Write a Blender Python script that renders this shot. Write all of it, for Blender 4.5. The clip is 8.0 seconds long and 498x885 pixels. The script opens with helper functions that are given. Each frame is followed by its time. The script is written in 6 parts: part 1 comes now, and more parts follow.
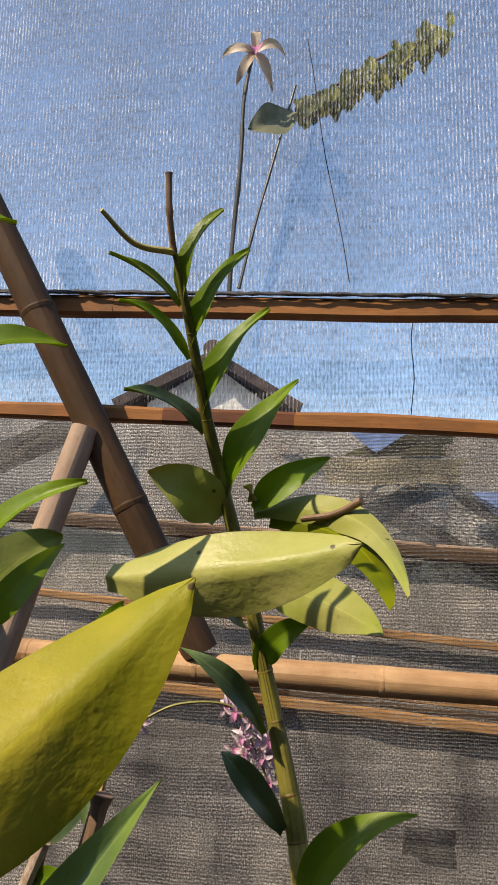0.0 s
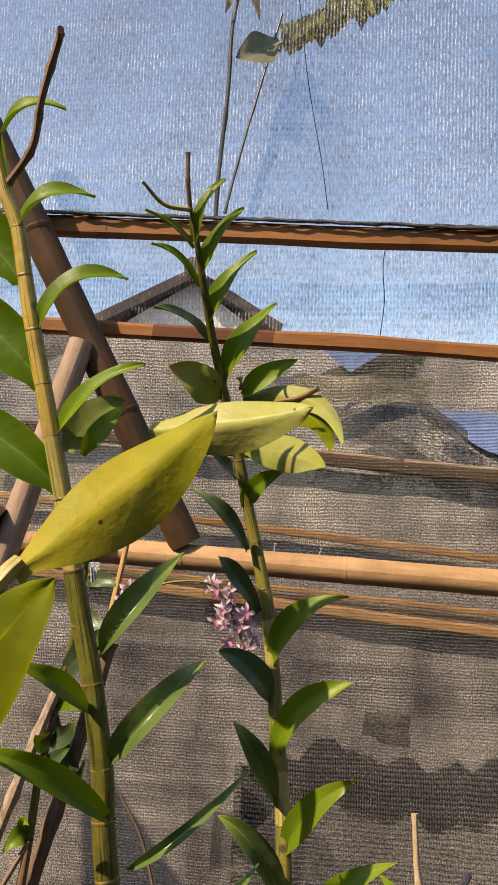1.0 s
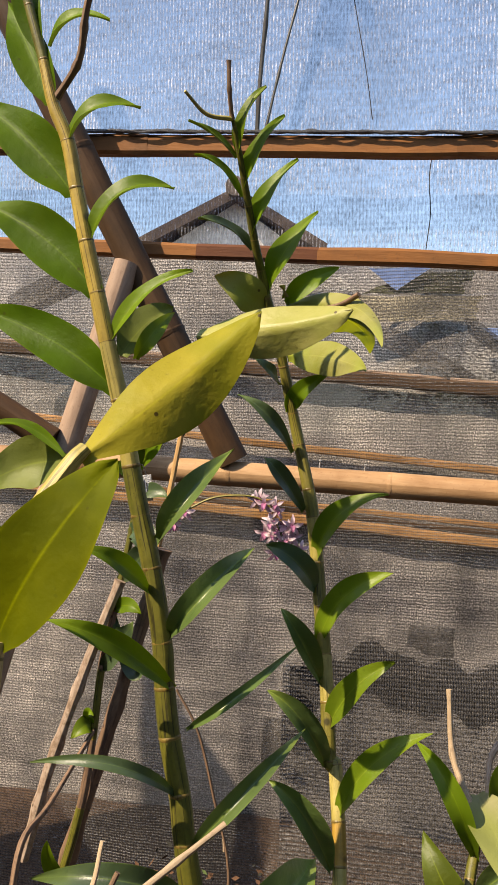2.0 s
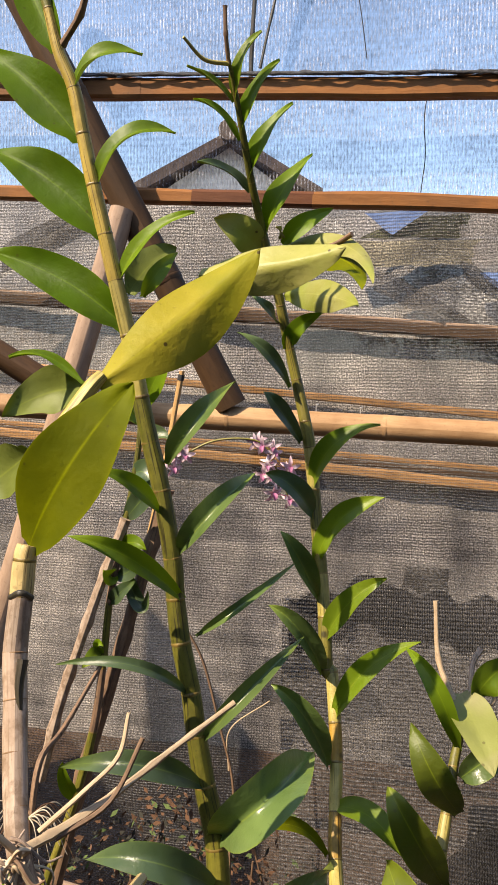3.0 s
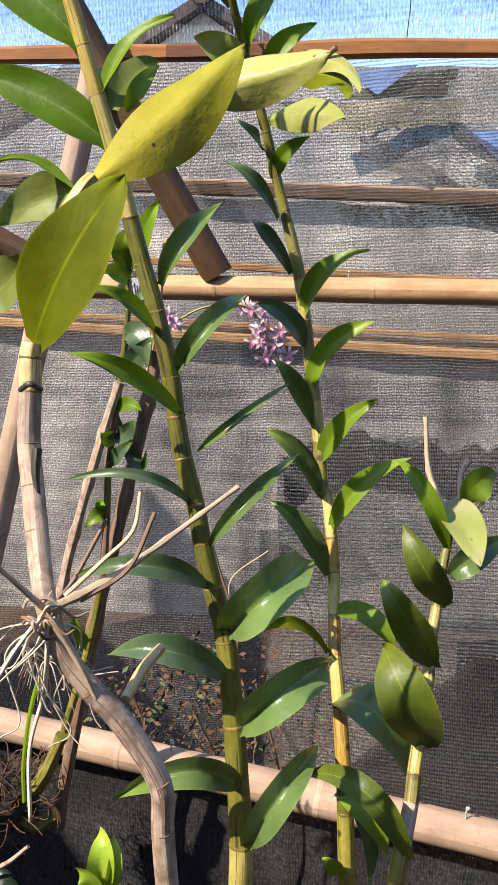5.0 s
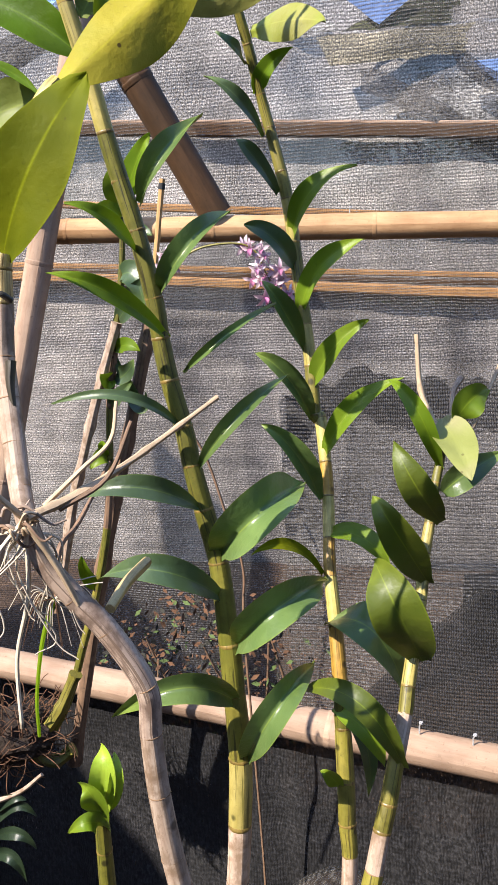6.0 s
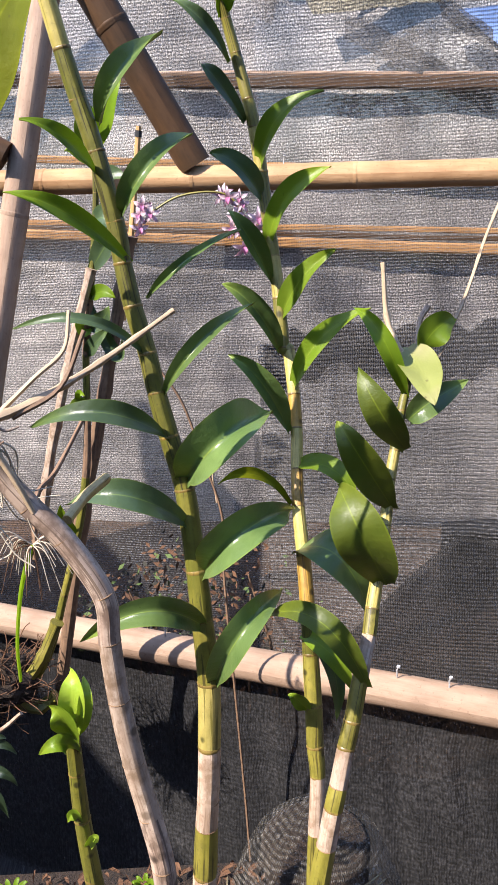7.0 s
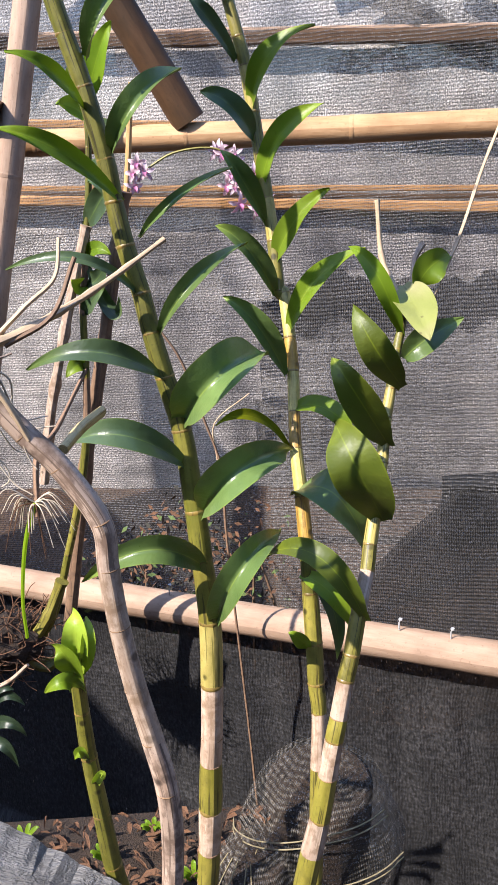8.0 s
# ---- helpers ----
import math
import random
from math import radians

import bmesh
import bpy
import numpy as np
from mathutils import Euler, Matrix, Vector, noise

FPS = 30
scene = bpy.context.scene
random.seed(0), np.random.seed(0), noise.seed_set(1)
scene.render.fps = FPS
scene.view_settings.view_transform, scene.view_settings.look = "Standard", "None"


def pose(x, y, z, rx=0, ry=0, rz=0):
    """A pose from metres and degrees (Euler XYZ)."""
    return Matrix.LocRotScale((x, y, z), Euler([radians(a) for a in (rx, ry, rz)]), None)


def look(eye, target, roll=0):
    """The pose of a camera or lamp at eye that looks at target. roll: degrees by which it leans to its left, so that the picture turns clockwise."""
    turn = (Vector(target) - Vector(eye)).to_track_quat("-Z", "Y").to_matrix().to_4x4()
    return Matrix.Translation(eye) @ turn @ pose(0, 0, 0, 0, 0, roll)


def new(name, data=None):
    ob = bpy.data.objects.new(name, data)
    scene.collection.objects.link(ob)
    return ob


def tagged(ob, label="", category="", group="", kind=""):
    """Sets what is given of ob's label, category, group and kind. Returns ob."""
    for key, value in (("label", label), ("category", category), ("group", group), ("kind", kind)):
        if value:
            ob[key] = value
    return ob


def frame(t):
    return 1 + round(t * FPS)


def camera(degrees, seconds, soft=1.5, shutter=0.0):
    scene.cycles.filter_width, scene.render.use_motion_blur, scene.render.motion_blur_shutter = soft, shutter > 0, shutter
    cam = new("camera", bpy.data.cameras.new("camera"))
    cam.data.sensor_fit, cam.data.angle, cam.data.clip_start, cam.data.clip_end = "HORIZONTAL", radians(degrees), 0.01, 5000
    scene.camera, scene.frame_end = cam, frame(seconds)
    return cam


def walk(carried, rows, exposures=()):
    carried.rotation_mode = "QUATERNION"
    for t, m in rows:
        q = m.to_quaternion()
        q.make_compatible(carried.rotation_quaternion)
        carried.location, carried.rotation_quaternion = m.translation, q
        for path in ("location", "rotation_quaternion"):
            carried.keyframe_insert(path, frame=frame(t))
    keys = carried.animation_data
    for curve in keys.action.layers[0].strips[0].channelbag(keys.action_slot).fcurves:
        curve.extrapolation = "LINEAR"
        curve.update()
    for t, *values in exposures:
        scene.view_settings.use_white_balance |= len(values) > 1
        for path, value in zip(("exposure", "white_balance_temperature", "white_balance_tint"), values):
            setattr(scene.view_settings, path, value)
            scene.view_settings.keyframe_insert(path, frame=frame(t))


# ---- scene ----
# The camera: a hand-held phone that tilts down along a tall orchid.
cam = camera(35.61, 8.0)
ROWS = [  # seconds, eye, a point looked at, roll
    (0.0, (0.0085, 0.1635, 1.5972), (0.0112, 1.1455, 1.7859), 1.35),
    (0.5, (-0.0001, 0.0561, 1.5714), (0.0321, 1.0459, 1.7101), 2.13),
    (1.0, (0.0003, 0.0149, 1.5579), (0.0341, 1.0104, 1.6464), 2.13),
    (1.5, (0.0000, 0.0000, 1.5500), (-0.0002, 0.9993, 1.5877), 2.03),
    (1.7, (0.0009, -0.0019, 1.5469), (-0.0143, 0.9979, 1.5599), 1.90),
    (2.8, (0.0002, -0.0378, 1.5370), (-0.0193, 0.9606, 1.4852), 0.89),
    (3.0, (-0.0005, -0.0424, 1.5333), (-0.0169, 0.9547, 1.4589), 0.77),
    (3.5, (-0.0064, -0.0478, 1.5266), (-0.0197, 0.9441, 1.4003), 1.14),
    (4.0, (-0.0090, -0.0528, 1.5162), (-0.0226, 0.9318, 1.3419), 0.47),
    (4.2, (-0.0063, -0.0518, 1.5085), (-0.0197, 0.9301, 1.3196), -0.56),
    (5.3, (-0.0037, -0.0634, 1.4883), (-0.0098, 0.9084, 1.2528), -1.62),
    (5.5, (-0.0031, -0.0605, 1.4838), (-0.0166, 0.9063, 1.2283), -1.73),
    (6.0, (0.0102, -0.0625, 1.4728), (-0.0112, 0.8987, 1.1979), -3.36),
    (6.5, (0.0221, -0.0668, 1.4600), (0.0086, 0.8896, 1.1684), -4.19),
    (7.0, (0.0230, -0.0702, 1.4500), (0.0149, 0.8773, 1.1305), -3.51),
    (7.5, (0.0215, -0.0750, 1.4435), (-0.0135, 0.8715, 1.1228), -4.49),
    (8.0, (0.0254, -0.0781, 1.4327), (0.0117, 0.8561, 1.0763), -4.68),
]
walk(cam, [(t, look(e, g, r)) for t, e, g, r in ROWS], [(0.0, 0.69, 7300, 12), (0.5, 0.76, 7750, 15), (1.0, 0.82, 8050, 15), (1.5, 0.86, 7850, 14), (3.0, 1.1, 7450, 14.5), (4.0, 1.3, 6950, 14.5), (5.5, 1.45, 6200, 12.5), (6.5, 1.58, 6130, 16), (8.0, 1.64, 6000, 16)])

# Clear sky, sun high over the left shoulder.
SUN_ELEV, SUN_TURN = 46.0, 237.0
world = bpy.data.worlds.new("world")
scene.world = world
world.use_nodes = True
sky = world.node_tree.nodes.new("ShaderNodeTexSky")
sky.sky_type, sky.sun_disc = "NISHITA", False
sky.sun_elevation, sky.sun_rotation = radians(SUN_ELEV), radians(SUN_TURN)
sky.air_density, sky.dust_density, sky.ozone_density = 1.0, 0.6, 3.0
back = world.node_tree.nodes["Background"]
back.inputs["Strength"].default_value = 0.15
world.node_tree.links.new(sky.outputs["Color"], back.inputs["Color"])
sun = new("sun", bpy.data.lights.new("sun", "SUN"))
sun.data.energy, sun.data.angle, sun.data.color = 3.95, radians(0.5), (1.0, 0.9, 0.76)
a, e = radians(SUN_TURN), radians(SUN_ELEV)
sun.matrix_world = look((0, 0, 0), (-math.sin(a) * math.cos(e), -math.cos(a) * math.cos(e), -math.sin(e)))


# ---- materials ----
def nodes_of(name):
    m = bpy.data.materials.new(name)
    m.use_nodes = True
    return m, m.node_tree.nodes, m.node_tree.links, m.node_tree.nodes["Principled BSDF"]


def ramp(nt, lk, fac, stops):
    r = nt.new("ShaderNodeValToRGB")
    while len(r.color_ramp.elements) < len(stops):
        r.color_ramp.elements.new(0.5)
    for el, (p, c) in zip(r.color_ramp.elements, stops):
        el.position, el.color = p, (*c, 1)
    lk.new(fac, r.inputs["Fac"])
    return r.outputs["Color"]


def noise_of(nt, lk, scale, detail=4.0, coord="Object", stretch=(1, 1, 1), rough=0.6):
    tc, mp, n = nt.new("ShaderNodeTexCoord"), nt.new("ShaderNodeMapping"), nt.new("ShaderNodeTexNoise")
    mp.inputs["Scale"].default_value = stretch
    n.inputs["Scale"].default_value, n.inputs["Detail"].default_value, n.inputs["Roughness"].default_value = scale, detail, rough
    lk.new(tc.outputs[coord], mp.inputs["Vector"])
    lk.new(mp.outputs["Vector"], n.inputs["Vector"])
    return n.outputs["Fac"]


def mix(nt, lk, fac, one, two, kind="MIX"):
    m = nt.new("ShaderNodeMix")
    m.data_type, m.blend_type = "RGBA", kind
    for value, slot in ((fac, m.inputs["Factor"]), (one, m.inputs["A"]), (two, m.inputs["B"])):
        if isinstance(value, (int, float)):
            slot.default_value = value
        elif isinstance(value, tuple):
            slot.default_value = (*value, 1)
        else:
            lk.new(value, slot)
    return m.outputs["Result"]


def calc(nt, lk, op, one, two=0.0, clamp=False):
    m = nt.new("ShaderNodeMath")
    m.operation, m.use_clamp = op, clamp
    for value, slot in ((one, m.inputs[0]), (two, m.inputs[1])):
        if isinstance(value, (int, float)):
            slot.default_value = value
        else:
            lk.new(value, slot)
    return m.outputs["Value"]


def bump_of(nt, lk, height, strength, distance, shader):
    b = nt.new("ShaderNodeBump")
    b.inputs["Strength"].default_value, b.inputs["Distance"].default_value = strength, distance
    lk.new(height, b.inputs["Height"])
    lk.new(b.outputs["Normal"], shader.inputs["Normal"])


def random_of(nt):
    return nt.new("ShaderNodeObjectInfo").outputs["Random"]


def leaf_material(name, dark, light, under, gloss=0.36, thin=0.35, spots=0.0, patch=None, shine=0.45):
    """A waxy leaf: parallel veins, a paler midrib, blotches, some light let through."""
    m, nt, lk, p = nodes_of(name)
    tc, sp = nt.new("ShaderNodeTexCoord"), nt.new("ShaderNodeSeparateXYZ")
    lk.new(tc.outputs["UV"], sp.inputs[0])
    across = calc(nt, lk, "ABSOLUTE", calc(nt, lk, "SUBTRACT", sp.outputs["X"], 0.5))
    col = ramp(nt, lk, noise_of(nt, lk, 45, 5), [(0.3, dark), (0.7, light)])
    shade = calc(nt, lk, "ADD", calc(nt, lk, "MULTIPLY", random_of(nt), 0.4), 0.8)
    hsv = nt.new("ShaderNodeHueSaturation")
    lk.new(shade, hsv.inputs["Value"])
    lk.new(col, hsv.inputs["Color"])
    col = hsv.outputs["Color"]
    rib = ramp(nt, lk, across, [(0.0, (1, 1, 1)), (0.03, (0, 0, 0))])
    col = mix(nt, lk, calc(nt, lk, "MULTIPLY", rib, 0.35), col, under)
    edge = ramp(nt, lk, across, [(0.455, (0, 0, 0)), (0.5, (1, 1, 1))])
    col = mix(nt, lk, calc(nt, lk, "MULTIPLY", edge, 0.5), col, tuple(0.5 * u for u in under))
    old = calc(nt, lk, "MULTIPLY", ramp(nt, lk, calc(nt, lk, "ADD", sp.outputs["Y"], calc(nt, lk, "MULTIPLY", calc(nt, lk, "SUBTRACT", noise_of(nt, lk, 30, 4), 0.5), 0.7)), [(0.7, (0, 0, 0)), (1.0, (1, 1, 1))]), 0.4)
    col = mix(nt, lk, old, col, tuple(0.75 * u for u in under))
    speck = ramp(nt, lk, noise_of(nt, lk, 260, 2), [(0.66, (0, 0, 0)), (0.74, (1, 1, 1))])
    col = mix(nt, lk, calc(nt, lk, "MULTIPLY", speck, 0.35), col, tuple(0.35 * d for d in dark))
    if patch:
        blot = ramp(nt, lk, noise_of(nt, lk, 16, 3), [(0.48, (0, 0, 0)), (0.68, (1, 1, 1))])
        col = mix(nt, lk, calc(nt, lk, "MULTIPLY", blot, 0.75), col, patch)
    if spots:
        v = nt.new("ShaderNodeTexVoronoi")
        v.inputs["Scale"].default_value = 95
        lk.new(tc.outputs["Object"], v.inputs["Vector"])
        dot = ramp(nt, lk, v.outputs["Distance"], [(0.075, (1, 1, 1)), (0.11, (0, 0, 0))])
        some = ramp(nt, lk, v.outputs["Color"], [(0.45, (0, 0, 0)), (0.5, (1, 1, 1))])
        col = mix(nt, lk, calc(nt, lk, "MULTIPLY", calc(nt, lk, "MULTIPLY", dot, some), spots), col, (0.05, 0.025, 0.01))
    relief = calc(nt, lk, "ADD", calc(nt, lk, "MULTIPLY", noise_of(nt, lk, 3, 3, "UV", (9, 0.8, 1)), 0.06), noise_of(nt, lk, 90, 4))
    bump_of(nt, lk, relief, 0.6, 0.0014, p)
    lk.new(col, p.inputs["Base Color"])
    lk.new(calc(nt, lk, "ADD", calc(nt, lk, "MULTIPLY", noise_of(nt, lk, 70), 0.25), gloss - 0.1), p.inputs["Roughness"])
    p.inputs["Specular IOR Level"].default_value = shine
    tr, ms = nt.new("ShaderNodeBsdfTranslucent"), nt.new("ShaderNodeMixShader")
    lk.new(mix(nt, lk, 0.6, col, under), tr.inputs["Color"])
    ms.inputs["Fac"].default_value = thin
    lk.new(p.outputs[0], ms.inputs[1])
    lk.new(tr.outputs[0], ms.inputs[2])
    lk.new(ms.outputs[0], nt["Material Output"].inputs["Surface"])
    return m


def stem_material(name, base, tint, streak, amount, gloss=0.4, fine=1.0, blotch=0.4, ridges=0.3):
    """A stem: base colour, lengthwise tint and dark lengthwise cracks or streaks (UV: x round, y along)."""
    m, nt, lk, p = nodes_of(name)
    col = ramp(nt, lk, noise_of(nt, lk, 3.0, 5, "UV", (3, 0.7, 1)), [(0.3, base), (0.72, tint)])
    st = ramp(nt, lk, noise_of(nt, lk, 4.0 * fine, 3, "UV", (5, 0.35, 1)), [(0.57, (0, 0, 0)), (0.62, (1, 1, 1))])
    col = mix(nt, lk, calc(nt, lk, "MULTIPLY", st, amount), col, streak)
    blot = ramp(nt, lk, noise_of(nt, lk, 75, 5), [(0.5, (0, 0, 0)), (0.66, (1, 1, 1))])
    col = mix(nt, lk, calc(nt, lk, "MULTIPLY", blot, blotch), col, tuple(0.4 * x + 0.6 * y for x, y in zip(base, streak)))
    mott = ramp(nt, lk, noise_of(nt, lk, 190, 5, "Object", (1, 1, 0.5)), [(0.5, (0, 0, 0)), (0.62, (1, 1, 1))])
    col = mix(nt, lk, calc(nt, lk, "MULTIPLY", mott, 0.75 * blotch), col, tuple(0.35 * x + 0.65 * y for x, y in zip(base, streak)))
    v = nt.new("ShaderNodeTexVoronoi")
    v.inputs["Scale"].default_value = 70
    lk.new(nt.new("ShaderNodeTexCoord").outputs["Object"], v.inputs["Vector"])
    scar = calc(nt, lk, "MULTIPLY", ramp(nt, lk, v.outputs["Distance"], [(0.12, (1, 1, 1)), (0.22, (0, 0, 0))]), ramp(nt, lk, v.outputs["Color"], [(0.42, (0, 0, 0)), (0.56, (1, 1, 1))]))
    col = mix(nt, lk, calc(nt, lk, "MULTIPLY", scar, 0.85), col, tuple(0.5 * x for x in streak))
    fl = ramp(nt, lk, noise_of(nt, lk, 420, 2), [(0.62, (0, 0, 0)), (0.72, (1, 1, 1))])
    col = mix(nt, lk, calc(nt, lk, "MULTIPLY", fl, 0.35), col, streak)
    hsv = nt.new("ShaderNodeHueSaturation")
    lk.new(calc(nt, lk, "ADD", calc(nt, lk, "MULTIPLY", random_of(nt), 0.3), 0.85), hsv.inputs["Value"])
    lk.new(col, hsv.inputs["Color"])
    lk.new(hsv.outputs["Color"], p.inputs["Base Color"])
    p.inputs["Roughness"].default_value = gloss
    relief = calc(nt, lk, "ADD", calc(nt, lk, "MULTIPLY", noise_of(nt, lk, 6, 4, "UV", (6, 0.6, 1)), ridges), calc(nt, lk, "MULTIPLY", noise_of(nt, lk, 160, 4), 0.7))
    bump_of(nt, lk, relief, 0.45, 0.0008, p)
    return m


def bamboo_material(name, base, tint, dirt):
    m, nt, lk, p = nodes_of(name)
    col = ramp(nt, lk, noise_of(nt, lk, 3, 5, "UV", (6, 0.5, 1)), [(0.25, base), (0.75, tint)])
    big = ramp(nt, lk, noise_of(nt, lk, 7, 4), [(0.45, (0, 0, 0)), (0.75, (1, 1, 1))])
    col = mix(nt, lk, calc(nt, lk, "MULTIPLY", big, 0.65), col, dirt)
    fl = ramp(nt, lk, noise_of(nt, lk, 140, 3), [(0.6, (0, 0, 0)), (0.72, (1, 1, 1))])
    col = mix(nt, lk, calc(nt, lk, "MULTIPLY", fl, 0.4), col, dirt)
    hsv = nt.new("ShaderNodeHueSaturation")
    lk.new(calc(nt, lk, "ADD", calc(nt, lk, "MULTIPLY", random_of(nt), 0.25), 0.87), hsv.inputs["Value"])
    lk.new(col, hsv.inputs["Color"])
    lk.new(hsv.outputs["Color"], p.inputs["Base Color"])
    lk.new(calc(nt, lk, "ADD", calc(nt, lk, "MULTIPLY", noise_of(nt, lk, 40), 0.3), 0.48), p.inputs["Roughness"])
    p.inputs["Specular IOR Level"].default_value = 0.25
    bump_of(nt, lk, noise_of(nt, lk, 5, 5, "UV", (10, 0.5, 1)), 0.3, 0.002, p)
    return m


def rough_material(name, one, two, scale, stretch=(1, 1, 1), rough=0.85, bump=0.5, depth=0.01):
    m, nt, lk, p = nodes_of(name)
    n = noise_of(nt, lk, scale, 6, "Object", stretch)
    col = ramp(nt, lk, n, [(0.3, one), (0.7, two)])
    fine = noise_of(nt, lk, scale * 9, 3, "Object", stretch)
    col = mix(nt, lk, 0.35, col, ramp(nt, lk, fine, [(0.3, one), (0.7, two)]))
    lk.new(col, p.inputs["Base Color"])
    p.inputs["Roughness"].default_value = rough
    bump_of(nt, lk, fine, bump, depth, p)
    return m


def net_material(name, thread, cover, pitch, grain=(9, 2.4, 1), loose=1.7, warped=0.01, weave=(0.4, 0.22), pale=0.0):
    """Knitted shade cloth: threads up and across with gaps between, thinner and denser in places."""
    m, nt, lk, p = nodes_of(name)
    tc, mp = nt.new("ShaderNodeTexCoord"), nt.new("ShaderNodeMapping")
    lk.new(tc.outputs["UV"], mp.inputs["Vector"])
    warp = nt.new("ShaderNodeTexNoise")
    warp.inputs["Scale"].default_value, warp.inputs["Detail"].default_value = 9, 4
    lk.new(mp.outputs["Vector"], warp.inputs["Vector"])
    add = nt.new("ShaderNodeVectorMath")
    add.operation = "MULTIPLY_ADD"
    lk.new(warp.outputs["Color"], add.inputs[0])
    add.inputs[1].default_value = (warped, warped, 0)
    lk.new(mp.outputs["Vector"], add.inputs[2])
    bands = []
    for turn, direction in ((pitch, "X"), (pitch * 1.7, "Y")):
        w = nt.new("ShaderNodeTexWave")
        w.bands_direction = direction
        w.inputs["Scale"].default_value = 0.314 / turn
        w.inputs["Distortion"].default_value = 0.0
        lk.new(add.outputs[0], w.inputs["Vector"])
        bands.append(w.outputs["Fac"])
    knit = calc(nt, lk, "ADD", calc(nt, lk, "MULTIPLY", bands[0], weave[0]), calc(nt, lk, "MULTIPLY", bands[1], weave[1]))
    dash = calc(nt, lk, "ADD", calc(nt, lk, "MULTIPLY", noise_of(nt, lk, 30, 3, "UV", grain, 0.75), 0.9), calc(nt, lk, "MULTIPLY", noise_of(nt, lk, 9, 4, "UV", (1.4, 13, 1), 0.7), 0.25))
    broad = calc(nt, lk, "ADD", calc(nt, lk, "MULTIPLY", noise_of(nt, lk, 3, 4, "UV", (1.6, 1, 1)), 0.6), calc(nt, lk, "MULTIPLY", noise_of(nt, lk, 5, 4, "UV", (1, 7, 1)), 0.4))
    dens = calc(nt, lk, "ADD", calc(nt, lk, "MULTIPLY", calc(nt, lk, "SUBTRACT", dash, 0.575), loose), calc(nt, lk, "MULTIPLY", calc(nt, lk, "SUBTRACT", broad, 0.5), 0.55 * min(loose, 2)))
    fac = calc(nt, lk, "ADD", calc(nt, lk, "ADD", calc(nt, lk, "MULTIPLY", knit, 0.7), dens), cover - 0.22, True)
    fac = calc(nt, lk, "MINIMUM", fac, 0.96)
    col = ramp(nt, lk, noise_of(nt, lk, 26, 3, "UV", grain), [(0.38, tuple(0.18 * c for c in thread)), (0.62, tuple(1.75 * c for c in thread))])
    fade = ramp(nt, lk, noise_of(nt, lk, 1.6, 5, "UV", (2.2, 1, 1)), [(0.32, (0.35, 0.35, 0.36)), (0.68, (1.6, 1.57, 1.52))])
    col = mix(nt, lk, 1.0, col, fade, "MULTIPLY")
    band = ramp(nt, lk, noise_of(nt, lk, 4, 5, "UV", (0.5, 4.5, 1)), [(0.3, (0.6, 0.6, 0.6)), (0.7, (1.35, 1.33, 1.3))])
    col = mix(nt, lk, 1.0, col, band, "MULTIPLY")
    fleck = ramp(nt, lk, noise_of(nt, lk, 170, 2, "UV", (1.6, 1, 1)), [(0.36, (0.35, 0.35, 0.35)), (0.64, (1.7, 1.68, 1.65))])
    col = mix(nt, lk, 0.8, col, fleck, "MULTIPLY")
    # Shaded and lit sides of the threads, put into the colour along the knit.
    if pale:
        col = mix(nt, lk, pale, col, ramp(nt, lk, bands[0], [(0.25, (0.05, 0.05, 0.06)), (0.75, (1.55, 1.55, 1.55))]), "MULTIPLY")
    lk.new(col, p.inputs["Base Color"])
    p.inputs["Roughness"].default_value = 0.7
    bump_of(nt, lk, calc(nt, lk, "ADD", knit, dash), 0.6, 0.002, p)
    tr, ms = nt.new("ShaderNodeBsdfTransparent"), nt.new("ShaderNodeMixShader")
    lk.new(fac, ms.inputs["Fac"])
    lk.new(tr.outputs[0], ms.inputs[1])
    lk.new(p.outputs[0], ms.inputs[2])
    lk.new(ms.outputs[0], nt["Material Output"].inputs["Surface"])
    return m


GREEN = leaf_material("leaf_green", (0.15, 0.265, 0.012), (0.24, 0.37, 0.02), (0.55, 0.74, 0.03), 0.42, 0.58)
LUSH = leaf_material("leaf_lush", (0.055, 0.115, 0.002), (0.09, 0.16, 0.004), (0.24, 0.4, 0.008), 0.5, 0.34, 0.5, (0.075, 0.16, 0.004), 0.14)
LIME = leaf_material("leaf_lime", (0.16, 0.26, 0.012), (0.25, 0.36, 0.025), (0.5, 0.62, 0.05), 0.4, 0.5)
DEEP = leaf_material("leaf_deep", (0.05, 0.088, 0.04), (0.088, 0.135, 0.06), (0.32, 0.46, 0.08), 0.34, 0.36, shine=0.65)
UNDER = leaf_material("leaf_underside", (0.13, 0.165, 0.03), (0.2, 0.235, 0.055), (0.4, 0.48, 0.06), 0.5, 0.35, 0.5, (0.15, 0.17, 0.05), 0.25)
PALE = leaf_material("leaf_pale", (0.27, 0.275, 0.055), (0.37, 0.36, 0.115), (0.5, 0.5, 0.14), 0.42, 0.2, 0.9, (0.24, 0.3, 0.03), 0.25)
YELLOW = leaf_material("leaf_yellow", (0.27, 0.232, 0.008), (0.37, 0.315, 0.03), (0.52, 0.48, 0.02), 0.5, 0.26, 0.9, (0.21, 0.225, 0.01), 0.22)
# Olive leaf darkened: shade on the short cane's undersides put into the colour.
OLIVE_SHADE = leaf_material("leaf_olive_shade", (0.075, 0.105, 0.009), (0.12, 0.15, 0.015), (0.4, 0.5, 0.025), 0.45, 0.3, 0.6, (0.06, 0.09, 0.008))
